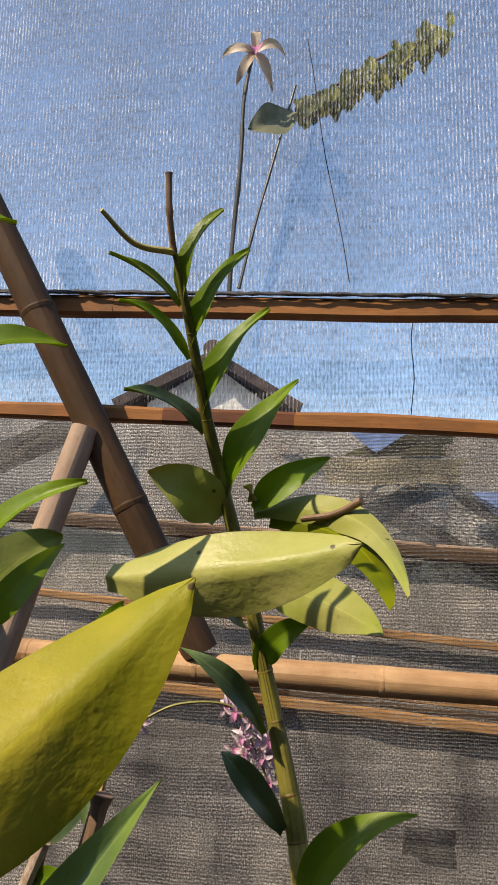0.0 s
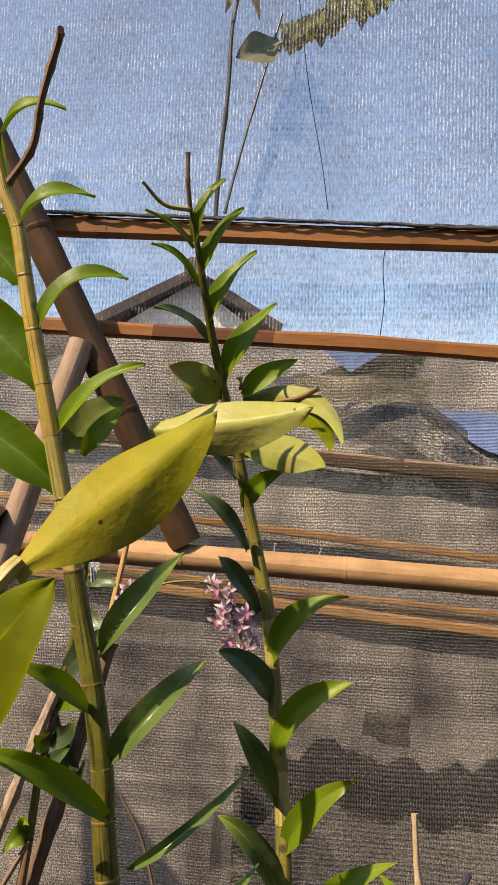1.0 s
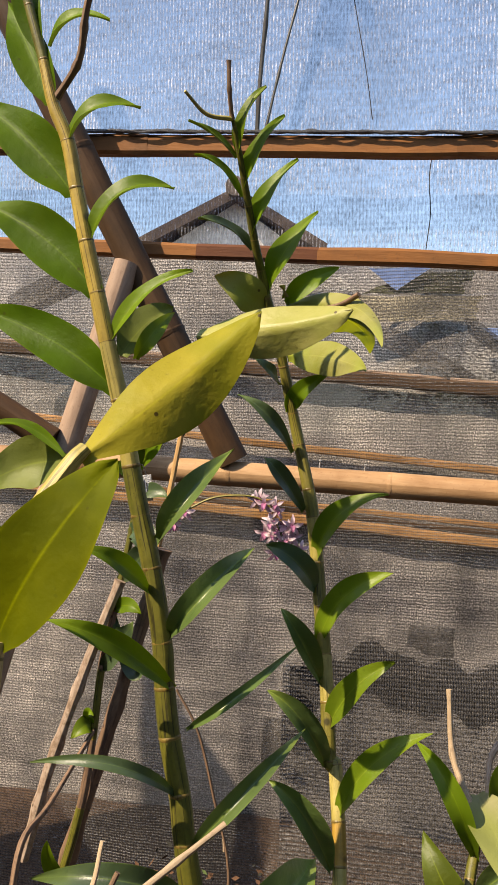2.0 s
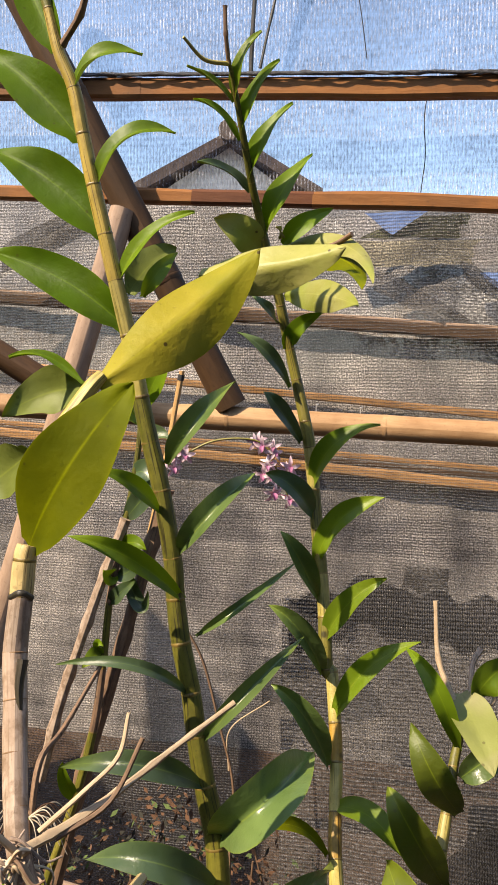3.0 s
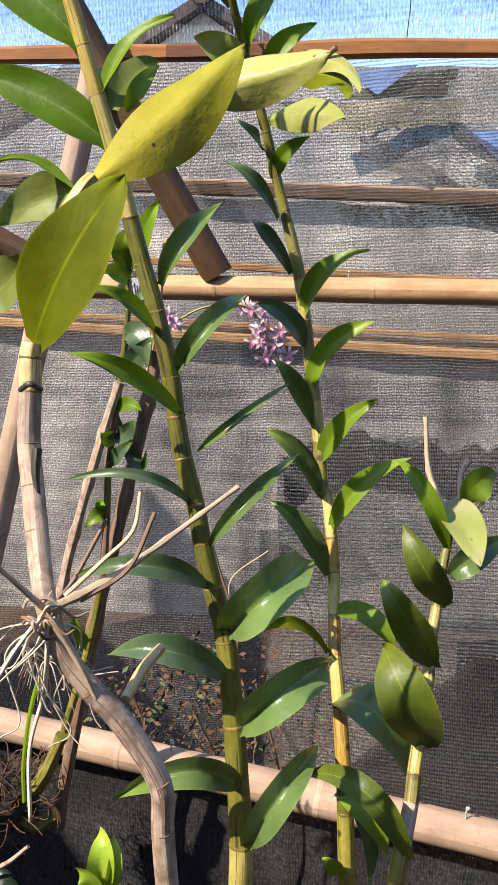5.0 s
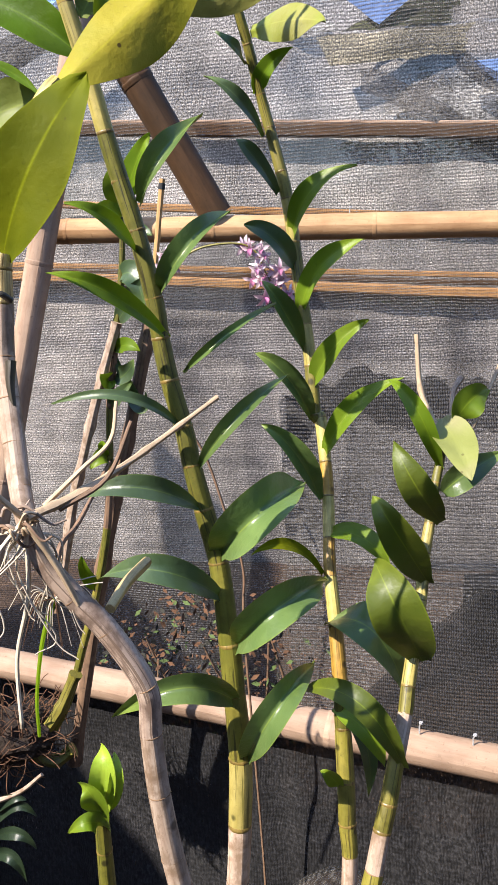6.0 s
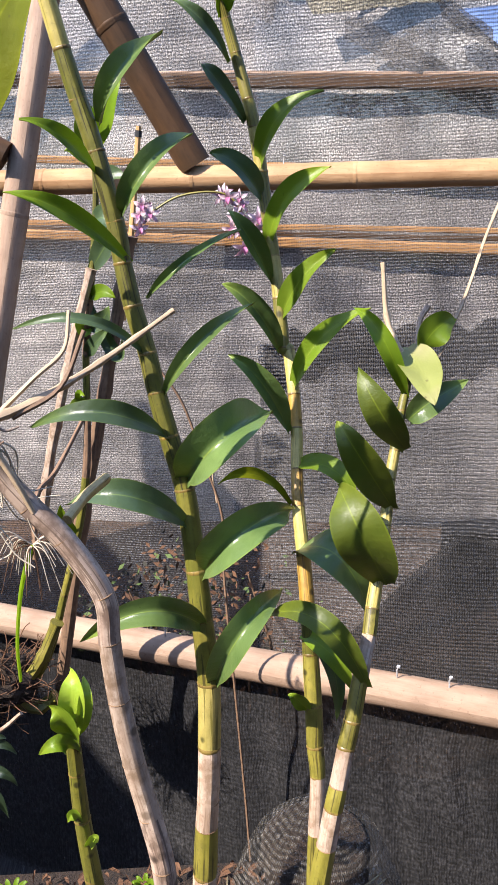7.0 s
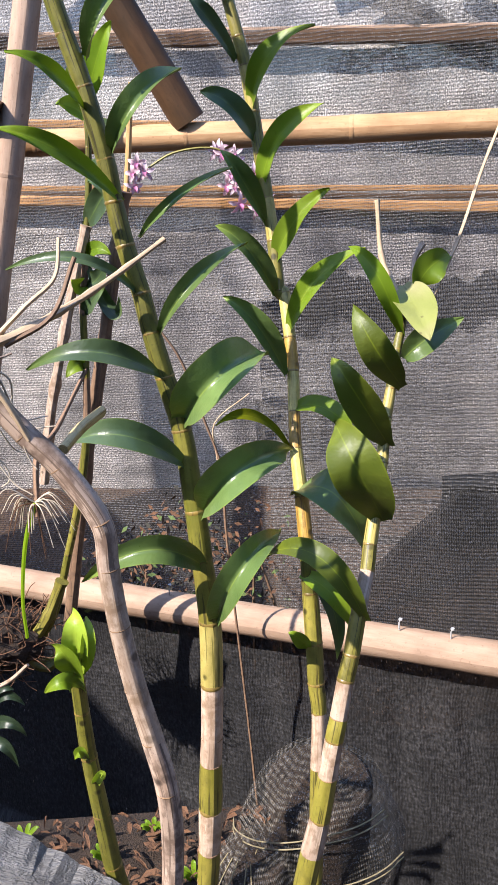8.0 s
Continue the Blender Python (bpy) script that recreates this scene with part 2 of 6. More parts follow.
OLIVE = leaf_material("leaf_olive", (0.11, 0.13, 0.0015), (0.165, 0.18, 0.003), (0.5, 0.56, 0.006), 0.62, 0.4, 0.75, (0.07, 0.1, 0.003), 0.12)
YOUNG = leaf_material("leaf_young", (0.28, 0.4, 0.025), (0.42, 0.55, 0.06), (0.6, 0.72, 0.08), 0.4, 0.45)
WAN = leaf_material("leaf_wan", (0.2, 0.19, 0.075), (0.29, 0.27, 0.13), (0.34, 0.31, 0.11), 0.5, 0.12, 0.5, (0.22, 0.25, 0.05), 0.3)
FADED = leaf_material("leaf_faded", (0.17, 0.175, 0.1), (0.3, 0.3, 0.19), (0.4, 0.4, 0.22), 0.6, 0.3)
BLACK = rough_material("black_plastic", (0.002, 0.002, 0.002), (0.007, 0.007, 0.007), 30)
# Near-black leaf: shade around the low back orchid is put into the colour.
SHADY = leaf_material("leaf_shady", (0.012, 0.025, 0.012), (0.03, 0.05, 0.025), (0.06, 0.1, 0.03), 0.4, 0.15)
FRESH = leaf_material("leaf_fresh", (0.08, 0.135, 0.036), (0.13, 0.195, 0.056), (0.4, 0.52, 0.06), 0.3, 0.2, shine=0.55)
STEM = stem_material("stem_green", (0.085, 0.088, 0.008), (0.165, 0.148, 0.02), (0.02, 0.016, 0.004), 0.9, 0.5, 1.3)
OLSTEM = stem_material("stem_olive", (0.15, 0.138, 0.015), (0.245, 0.205, 0.035), (0.04, 0.032, 0.008), 0.85, 0.5, 1.2)
AMBER = stem_material("stem_amber", (0.3, 0.17, 0.02), (0.43, 0.27, 0.05), (0.09, 0.05, 0.01), 0.85, 0.5, 1.2)
TANSTEM = stem_material("stem_tan", (0.42, 0.3, 0.1), (0.55, 0.43, 0.2), (0.12, 0.07, 0.02), 0.85, 0.5, 1.3)
GOLD = stem_material("stem_gold", (0.34, 0.275, 0.055), (0.47, 0.385, 0.12), (0.11, 0.1, 0.018), 0.9, 0.5, 1.2)
STRAW = stem_material("stem_straw", (0.35, 0.245, 0.03), (0.47, 0.345, 0.075), (0.1, 0.065, 0.008), 0.95, 0.5, 1.5)
SHEATH = stem_material("stem_sheath", (0.3, 0.205, 0.135), (0.48, 0.38, 0.29), (0.14, 0.085, 0.04), 0.45, 0.7, 1.5, 0.9, 0.12)
DRY = stem_material("stem_dry", (0.26, 0.175, 0.12), (0.47, 0.37, 0.285), (0.055, 0.032, 0.02), 0.75, 0.75, 1.0, 0.95, 0.3)
TWIG = stem_material("twig", (0.4, 0.29, 0.17), (0.55, 0.42, 0.27), (0.2, 0.13, 0.08), 0.6, 0.7)
BROWN = stem_material("twig_brown", (0.14, 0.08, 0.045), (0.26, 0.16, 0.09), (0.05, 0.03, 0.02), 0.6, 0.75)
RING = stem_material("node_scar", (0.2, 0.11, 0.05), (0.34, 0.22, 0.12), (0.08, 0.045, 0.02), 0.7, 0.7)
NODE = stem_material("node_ring", (0.15, 0.105, 0.025), (0.25, 0.17, 0.04), (0.07, 0.045, 0.015), 0.6)
BAMBOO = bamboo_material("bamboo", (0.44, 0.25, 0.09), (0.6, 0.38, 0.16), (0.24, 0.12, 0.05))
BAMBOO_GREY = bamboo_material("bamboo_weathered", (0.31, 0.2, 0.13), (0.44, 0.315, 0.22), (0.13, 0.08, 0.05))
BAMBOO_PALE = bamboo_material("bamboo_pale", (0.34, 0.19, 0.085), (0.47, 0.3, 0.155), (0.17, 0.08, 0.032))
BAMBOO_DARK = bamboo_material("bamboo_dark", (0.05, 0.025, 0.01), (0.1, 0.052, 0.022), (0.03, 0.02, 0.01))
SLAT = bamboo_material("slat_brown", (0.2, 0.075, 0.018), (0.3, 0.125, 0.035), (0.09, 0.045, 0.02))
SLAT_DARK = bamboo_material("slat_dark", (0.1, 0.032, 0.012), (0.15, 0.055, 0.02), (0.05, 0.022, 0.012))
RUST = bamboo_material("slat_rust", (0.42, 0.2, 0.065), (0.54, 0.3, 0.12), (0.16, 0.07, 0.02))
NET = net_material("shade_net", (0.116, 0.115, 0.115), 0.05, 0.0040, (6, 12, 1), 2.1, 0.016, (0.5, 0.9))
NETLOW = net_material("shade_net_inner", (0.082, 0.081, 0.081), 0.2, 0.0036, (6, 12, 1), 2.6, 0.016, (0.5, 0.9))
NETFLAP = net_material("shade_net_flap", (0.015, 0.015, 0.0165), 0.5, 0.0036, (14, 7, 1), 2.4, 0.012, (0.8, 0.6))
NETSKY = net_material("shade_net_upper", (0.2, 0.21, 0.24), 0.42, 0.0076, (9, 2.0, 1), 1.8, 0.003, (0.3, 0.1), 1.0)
NET2 = net_material("shade_net_far", (0.27, 0.257, 0.245), 1.15, 0.005, (7, 6, 1), 1.4, 0.02)
NETDARK = net_material("shade_net_dark", (0.1, 0.096, 0.092), 0.75, 0.005, (3, 6, 1))
NETOLIVE = net_material("shade_net_olive", (0.06, 0.065, 0.025), 1.05, 0.006, (3, 6, 1))
NETGOLD = net_material("shade_net_straw", (0.3, 0.27, 0.19), 1.0, 0.006, (6, 6, 1))
NETPALE = net_material("shade_net_faded", (0.36, 0.36, 0.35), 0.85, 0.006, (3, 6, 1))
NET3 = net_material("shade_net_black", (0.0115, 0.0115, 0.0125), 1.3, 0.005, (7, 3, 1), 2.6, 0.03)
NETFOLD = rough_material("net_fold", (0.006, 0.006, 0.007), (0.24, 0.24, 0.245), 140, (1, 1, 3), 0.5, 1.0, 0.006)
STALK = stem_material("stalk_dark", (0.03, 0.025, 0.015), (0.06, 0.05, 0.03), (0.01, 0.01, 0.01), 0.5)
BAGNET = net_material("bag_net", (0.17, 0.16, 0.14), 0.0, 0.0026, (4, 4, 1), 0.4, 0.001, (0.6, 0.6))
CORD = rough_material("cord", (0.2, 0.16, 0.08), (0.36, 0.3, 0.17), 300)
MIXTURE = rough_material("potting_mix", (0.018, 0.012, 0.008), (0.075, 0.045, 0.025), 60, (1, 1, 1), 0.95, 1.0, 0.012)
TAG = rough_material("tag", (0.6, 0.6, 0.58), (0.75, 0.75, 0.72), 40)
SOIL = rough_material("soil", (0.05, 0.03, 0.018), (0.14, 0.085, 0.05), 9, (1, 1, 1), 0.95, 0.9, 0.03)
BOARD = rough_material("old_board", (0.07, 0.066, 0.06), (0.3, 0.29, 0.27), 14, (0.4, 6, 6), 0.9, 0.9, 0.006)
WALL = rough_material("plaster", (0.62, 0.6, 0.55), (0.78, 0.76, 0.72), 2)
ROOF = rough_material("roof_brown", (0.05, 0.035, 0.03), (0.11, 0.08, 0.065), 4)
SKYBLOCK = rough_material("sky_block", (0.02, 0.021, 0.02), (0.06, 0.06, 0.058), 30, (1, 1, 3))
DARK = rough_material("dark_sheet", (0.012, 0.012, 0.013), (0.035, 0.034, 0.034), 3)
TARP = rough_material("blue_tarp", (0.12, 0.2, 0.42), (0.25, 0.36, 0.62), 3, (1, 1, 1), 0.5)
# Near-black copy of the bush leaf: shade between the nets put into the colour.
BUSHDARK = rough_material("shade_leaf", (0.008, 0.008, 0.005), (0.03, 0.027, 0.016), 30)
BUSH = rough_material("bush_leaf", (0.03, 0.055, 0.012), (0.09, 0.13, 0.03), 5)
ROOT = stem_material("root", (0.5, 0.42, 0.3), (0.62, 0.55, 0.43), (0.25, 0.18, 0.1), 0.4, 0.8)
FIBRE = rough_material("fibre", (0.06, 0.028, 0.012), (0.17, 0.08, 0.035), 80)
PETAL = leaf_material("petal", (0.68, 0.46, 0.52), (0.82, 0.74, 0.75), (0.75, 0.55, 0.62), 0.5, 0.4)
LIP = leaf_material("petal_lip", (0.42, 0.12, 0.26), (0.62, 0.3, 0.44), (0.5, 0.2, 0.35), 0.5, 0.4)
CREAM = leaf_material("petal_cream", (0.62, 0.5, 0.36), (0.76, 0.65, 0.5), (0.7, 0.55, 0.42), 0.5, 0.4)
METAL = rough_material("nail", (0.3, 0.3, 0.3), (0.55, 0.55, 0.55), 200, (1, 1, 1), 0.4)


# ---- building helpers ----
def thing(name, place, label, category, group="", kind=""):
    ob = new(name)
    ob.location = place
    return tagged(ob, label, category, group, kind)


def mesh_part(name, verts, faces, material, parent=None, label="", uvs=None, smooth=True):
    """One mesh object from world places, under a thing or a part."""
    me = bpy.data.meshes.new(name)
    me.from_pydata([tuple(v) for v in verts], [], faces)
    if uvs is not None:
        layer = me.uv_layers.new(name="UVMap")
        for loop in me.loops:
            layer.data[loop.index].uv = uvs[loop.vertex_index]
    me.materials.append(material)
    if smooth:
        me.polygons.foreach_set("use_smooth", [True] * len(me.polygons))
    me.update()
    ob = new(name, me)
    if parent is not None:
        ob.parent = parent
        top = Vector((0, 0, 0))
        up = parent
        while up is not None:
            top += up.location
            up = up.parent
        me.transform(Matrix.Translation(-top))
    if label:
        tagged(ob, label)
    return ob


def curve_at(pts, u):
    """Catmull-Rom through the points; u from 0 to len - 1."""
    i = max(0, min(int(u), len(pts) - 2))
    f = u - i
    p1, p2 = Vector(pts[i]), Vector(pts[i + 1])
    p0 = Vector(pts[i - 1]) if i > 0 else 2 * p1 - p2
    p3 = Vector(pts[i + 2]) if i + 2 < len(pts) else 2 * p2 - p1
    return 0.5 * (2 * p1 + (p2 - p0) * f + (2 * p0 - 5 * p1 + 4 * p2 - p3) * f * f + (3 * p1 - p0 - 3 * p2 + p3) * f ** 3)


def tube(name, centres, radii, material, parent=None, label="", sides=12, rough=0.0, seed=0, run=0.0, ends=None):
    """A closed tube along centres, with its own UV (x round, y along in decimetres)."""
    rng = random.Random(seed)
    n = len(centres)
    verts, uvs, faces = [], [], []
    t0 = ends[0] if ends else (centres[1] - centres[0]).normalized()
    ref = (Vector((0.3, -1, 0.1)) - t0 * t0.dot(Vector((0.3, -1, 0.1)))).normalized()
    for k in range(n):
        t = (centres[min(k + 1, n - 1)] - centres[max(k - 1, 0)]).normalized()
        if ends and k in (0, n - 1):
            t = ends[k > 0]
        ref = (ref - t * ref.dot(t)).normalized()
        other = t.cross(ref)
        if k:
            run += (centres[k] - centres[k - 1]).length
        for s in range(sides + 1):
            a = 2 * math.pi * s / sides
            r = radii[k] * (1 + rough * (noise.noise((math.cos(a) * 1.3 + seed, math.sin(a) * 1.3, run * 18))))
            verts.append(centres[k] + (ref * math.cos(a) + other * math.sin(a)) * r)
            uvs.append((s / sides, run * 10 + seed * 0.37))
    row = sides + 1
    for k in range(n - 1):
        for s in range(sides):
            faces.append((k * row + s, k * row + s + 1, (k + 1) * row + s + 1, (k + 1) * row + s))
    for k, flip in ((0, True), (n - 1, False)):
        c = len(verts)
        verts.append(centres[k].copy())
        uvs.append((0.5, run * 10 * (k > 0)))
        verts += [verts[k * row + s].copy() for s in range(row)]
        uvs += [uvs[k * row + s] for s in range(row)]
        for s in range(sides):
            tri = (c + 1 + s, c + 2 + s, c)
            faces.append(tri[::-1] if flip else tri)
    return mesh_part(name, verts, faces, material, parent, label, uvs)


def cane(plant, pts, radii, kinds, seed=0):
    """A jointed orchid cane: each internode a part of its own, swollen at its upper end, with a ring at each node."""
    run = 0.0
    for i, kind in enumerate(kinds):
        cs, rs = [], []
        old = kind in (DRY, SHEATH)
        for k in range(9):
            f = k / 8
            cs.append(curve_at(pts, i + f))
            r = radii[i] * (1 - f) + radii[i + 1] * f
            rs.append(r * (1.0 + (0.0 if old else 0.015 * math.sin(math.pi * f) - 0.012 * (abs(2 * f - 1) ** 6))))
        if (cs[-1] - cs[0]).length < 1e-4:
            continue
        tube("internode", cs, rs, kind, plant, "", 14, 0.09 if old else 0.05, seed, run, [(curve_at(pts, min(q + 0.03, len(pts) - 1)) - curve_at(pts, max(q - 0.03, 0))).normalized() for q in (i, i + 1)])
        run += sum((q - p).length for p, q in zip(cs, cs[1:]))
        t = (curve_at(pts, i + 0.03) - curve_at(pts, max(i - 0.03, 0))).normalized()
        w = radii[i] * (0.07 if old else 0.2)
        ring = [curve_at(pts, i) + t * w * q for q in (-1, -0.5, 0, 0.5, 1)]
        tube("node_ring", ring, [radii[i] * q for q in ((0.985, 1.008, 1.018, 1.008, 0.985) if old else (0.97, 1.012, 1.03, 1.012, 0.97))], RING if old else NODE, plant, "", 14, 0.07, seed, run)


def twig(plant, pts, r0, r1, material, name="twig", label="", seed=0, knots=0):
    n = 6 * (len(pts) - 1)
    cs = [curve_at(pts, k * (len(pts) - 1) / n) for k in range(n + 1)]
    rs = [(r0 + (r1 - r0) * k / n) * (1 + (0.28 if knots and k % knots == 0 else 0)) for k in range(n + 1)]
    return tube(name, cs, rs, material, plant, label, 8, 0.2, seed)


def leaf(plant, base, mid, tip, width, material, face=(0, -1, 0.25), fold=0.25, roll=0.0, name="leaf", label="", thick=0.0007, sharp=0.7, peak=0.78, crease=1.35):
    """A strap leaf from its base through mid to its tip, folded along the midrib, with a real thickness."""
    base, mid, tip, face = Vector(base), Vector(mid), Vector(tip), Vector(face).normalized()
    ctrl = 2 * mid - 0.5 * (base + tip)
    nu, nv = 18, 8
    ph = base.x * 97 + base.z * 53
    twist = 16 * math.sin(ph * 7.3)
    top, bot, uvs = [], [], []
    for i in range(nu + 1):
        u = i / nu
        c = base * (1 - u) ** 2 + ctrl * 2 * u * (1 - u) + tip * u * u
        t = (2 * (1 - u) * (ctrl - base) + 2 * u * (tip - ctrl)).normalized()
        s = t.cross(face)
        s = s.normalized() if s.length > 1e-3 else t.orthogonal().normalized()
        s = Matrix.Rotation(radians(roll + twist * (u - 0.35)), 3, t) @ s
        n = s.cross(t).normalized()
        w = 0.5 * width * max(math.sin(math.pi * min(1.0, u) ** peak), 0.0) ** (sharp + 0.12)
        w = max(w, 0.5 * width * 0.34 * max(0.0, 1 - u / 0.22), 0.0003)
        for j in range(nv + 1):
            v = 2 * j / nv - 1
            wave = 0.07 * width * math.sin(9 * u + ph + 1.3 * v) * abs(v)
            lift = fold * w * (abs(v) ** crease) + wave
            q = c + s * (v * w) + n * lift
            h = thick * (1 - 0.8 * abs(v)) + (0.0007 if j == nv // 2 else 0)
            top.append(q)
            bot.append(q - n * h)
            uvs.append((0.5 + 0.5 * v, u))
    row, m = nv + 1, len(top)
    faces = []
    for i in range(nu):
        for j in range(nv):
            a = i * row + j
            faces.append((a, a + 1, a + row + 1, a + row))
            faces.append((m + a + row, m + a + row + 1, m + a + 1, m + a))
    rim = []
    for j in (0, nv):
        for i in range(nu + 1):
            rim += [i * row + j, m + i * row + j]
        for i in range(nu):
            k = 2 * m + len(rim) - 2 * (nu + 1) + 2 * i
            faces.append((k, k + 2, k + 3, k + 1) if j == 0 else (k + 1, k + 3, k + 2, k))
    both = top + bot
    ob = mesh_part(name, both + [both[k] for k in rim], faces, material, plant, label, uvs + uvs + [uvs[k % m] for k in rim])
    if material in (DEEP, GREEN, LIME, FRESH):
        ob.data.materials.append(UNDER)
        for f in ob.data.polygons:
            if m <= min(f.vertices) < 2 * m:
                f.material_index = 1
    return ob


def box_part(name, lo, hi, material, parent=None, label="", turn=None, bevel=0.004):
    bm = bmesh.new()
    bmesh.ops.create_cube(bm, size=1)
    lo, hi = Vector(lo), Vector(hi)
    for v in bm.verts:
        v.co = Vector([(v.co[k] + 0.5) * (hi[k] - lo[k]) + lo[k] for k in range(3)])
    if bevel:
        bmesh.ops.bevel(bm, geom=bm.edges[:], offset=bevel, segments=2, affect="EDGES", profile=0.6)
    if turn is not None:
        bm.transform(turn)
    me = bpy.data.meshes.new(name)
    bm.to_mesh(me)
    bm.free()
    me.materials.append(material)
    ob = new(name, me)
    if parent is not None:
        ob.parent = parent
        top, up = Vector((0, 0, 0)), parent
        while up is not None:
            top += up.location
            up = up.parent
        me.transform(Matrix.Translation(-top))
    if label:
        tagged(ob, label)
    return ob


def bamboo(name, a, b, r0, r1, material, label, joint=0.32, first=0.1, seed=0, category="bamboo pole", sag=0.0, jitter=0.15):
    """A bamboo pole as a thing: one tube for each length between joints, a ring at each joint."""
    a, b = Vector(a), Vector(b)
    ob = thing(name, a, label, category, "bamboo frame of the net house")
    length = (b - a).length
    rng = random.Random(seed)
    cuts = [0.0]
    s = first
    while s < length - 0.05:
        cuts.append(s)
        s += joint * rng.uniform(1 - jitter, 1 + jitter)
    cuts.append(length)

    def at(d):
        f = d / length
        return a + (b - a) * f + Vector((0, 0, -sag * 4 * f * (1 - f)))
    for i in range(len(cuts) - 1):
        cs = [at(cuts[i] + (cuts[i + 1] - cuts[i]) * k / 8) for k in range(9)]
        rs = []
        for k in range(9):
            f = (cuts[i] + (cuts[i + 1] - cuts[i]) * k / 8) / length
            rs.append((r0 + (r1 - r0) * f) * (1 - 0.03 * math.sin(math.pi * k / 8)))
        tube("culm", cs, rs, material, ob, "", 20, 0.03, seed + i)
        if i:
            r = r0 + (r1 - r0) * cuts[i] / length
            tube("joint_ring", [at(cuts[i] + q * r) for q in (-0.22, -0.12, 0, 0.08, 0.2)], [r * q for q in (0.98, 1.035, 1.01, 1.05, 0.98)], material, ob, "", 20, 0.02, seed + 40 + i)
    return ob


def slat(name, a, b, high, deep, material, seed, parent):
    """A split-bamboo slat with uneven edges, as one mesh."""
    a, b = Vector(a), Vector(b)
    along = (b - a).normalized()
    outw = Vector((0, 1, 0))
    outw = (outw - along * outw.dot(along)).normalized()
    up = outw.cross(along) * -1
    if up.z < 0:
        up = -up
    n = 40
    verts, faces, uvs = [], [], []
    ring = [(-0.5, -0.35), (-0.5, 0.3), (-0.3, 0.5), (0.35, 0.5), (0.5, 0.3), (0.5, -0.35), (0.3, -0.5), (-0.35, -0.5)]
    L = (b - a).length
    for k in range(n + 1):
        d = L * k / n
        w = Vector((0, 0.004 * noise.noise((d * 3, seed, 1)), 0.004 * noise.noise((d * 3, seed, 5))))
        h = high * (1 + 0.12 * noise.noise((d * 4, seed, 9)))
        for q, (y, z) in enumerate(ring):
            verts.append(a + along * d + w + outw * (y * deep) + up * (z * h))
            uvs.append((q / 8, d * 10))
    for k in range(n):
        for q in range(8):
            i, j = k * 8 + q, k * 8 + (q + 1) % 8
            faces.append((i, j, j + 8, i + 8))
    faces.append(tuple(range(7, -1, -1)))
    faces.append(tuple(n * 8 + q for q in range(8)))
    return mesh_part(name, verts, faces, material, parent, "", uvs, False)


# ---- the large structure ----
def net_y(x, z):
    """The plane of the main net at that place."""
    g = min(1.0, max(0.0, (2.0 - z) / 0.55))
    return 1.715 + 0.085 * g - 0.175 * x


def build_ground():
    bm = bmesh.new()
    xs = [-4000, -400, -60, -12] + [-5 + 0.25 * k for k in range(41)] + [12, 60, 400, 4000]
    ys = [-4000, -400, -60, -12] + [-3 + 0.25 * k for k in range(41)] + [15, 60, 400, 4000]
    grid = [[bm.verts.new((x, y, 0.035 * noise.noise((x * 1.7, y * 1.7, 0)) if abs(x) < 6 and abs(y) < 8 else 0)) for x in xs] for y in ys]
    for j in range(len(ys) - 1):
        for i in range(len(xs) - 1):
            bm.faces.new((grid[j][i], grid[j][i + 1], grid[j + 1][i + 1], grid[j + 1][i]))
    me = bpy.data.meshes.new("ground")
    bm.to_mesh(me)
    bm.free()
    me.materials.append(SOIL)
    tagged(new("ground", me), "bare brown soil of a nursery yard", "ground", kind="structure")


def net_sheet(name, low, high, nz, material, label):
    """One sheet of the net wall, creased, from low to high."""
    nx = 120
    verts, faces, uvs = [], [], []
    for k in range(nz + 1):
        z = low + (high - low) * k / nz
        for i in range(nx + 1):
            x = -2.4 + 4.8 * i / nx
            crease = 0.012 * noise.noise((x * 2.1 + 0.3 * z, z * 1.1, 3)) + 0.006 * noise.noise((x * 6, z * 2.4, 8))
            loose = 0.015 * max(0.0, 1.25 - z) * noise.noise((x * 3 + z * 2, z * 4, 11))
            zz = z - 0.0549 * x
            verts.append((x, net_y(x, zz) + crease + loose, max(zz, 0.02)))
            uvs.append((x, zz))
    for k in range(nz):
        for i in range(nx):
            a0 = k * (nx + 1) + i
            faces.append((a0, a0 + 1, a0 + nx + 2, a0 + nx + 1))
    tagged(mesh_part(name, verts, faces, material, None, "", uvs), label, "net wall", kind="structure")


def build_net_wall():
    net_sheet("wall_north", 0.15, 1.93, 80, NET, "black knitted shade net stretched on a bamboo frame")
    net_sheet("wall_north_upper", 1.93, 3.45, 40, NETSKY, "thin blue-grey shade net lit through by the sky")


def build_far_net():
    """The next net house's wall: a dense dark net, its upper edge uneven."""
    nx, nz = 130, 60
    verts, faces, uvs = [], [], []
    for k in range(nz + 1):
        for i in range(nx + 1):
            x = -3.2 + 6.4 * i / nx
            top = 2.19 - 0.075 * x + 0.02 * noise.noise((x * 2.2, 0, 5)) + 0.06
            z = top * k / nz
            y = 3.1 - 0.175 * x + 0.02 * noise.noise((x * 2, z * 1.2, 9)) + 0.012 * noise.noise((x * 6 + z * 3, z * 2, 14))
            verts.append((x, y, z))
            uvs.append((x, z))
    for k in range(nz):
        for i in range(nx):
            a0 = k * (nx + 1) + i
            faces.append((a0, a0 + 1, a0 + nx + 2, a0 + nx + 1))
    ob = mesh_part("wall_far", verts, faces, NET2, None, "", uvs)
    tagged(ob, "dense grey shade net wall farther back, patched in places", "net wall", kind="structure")


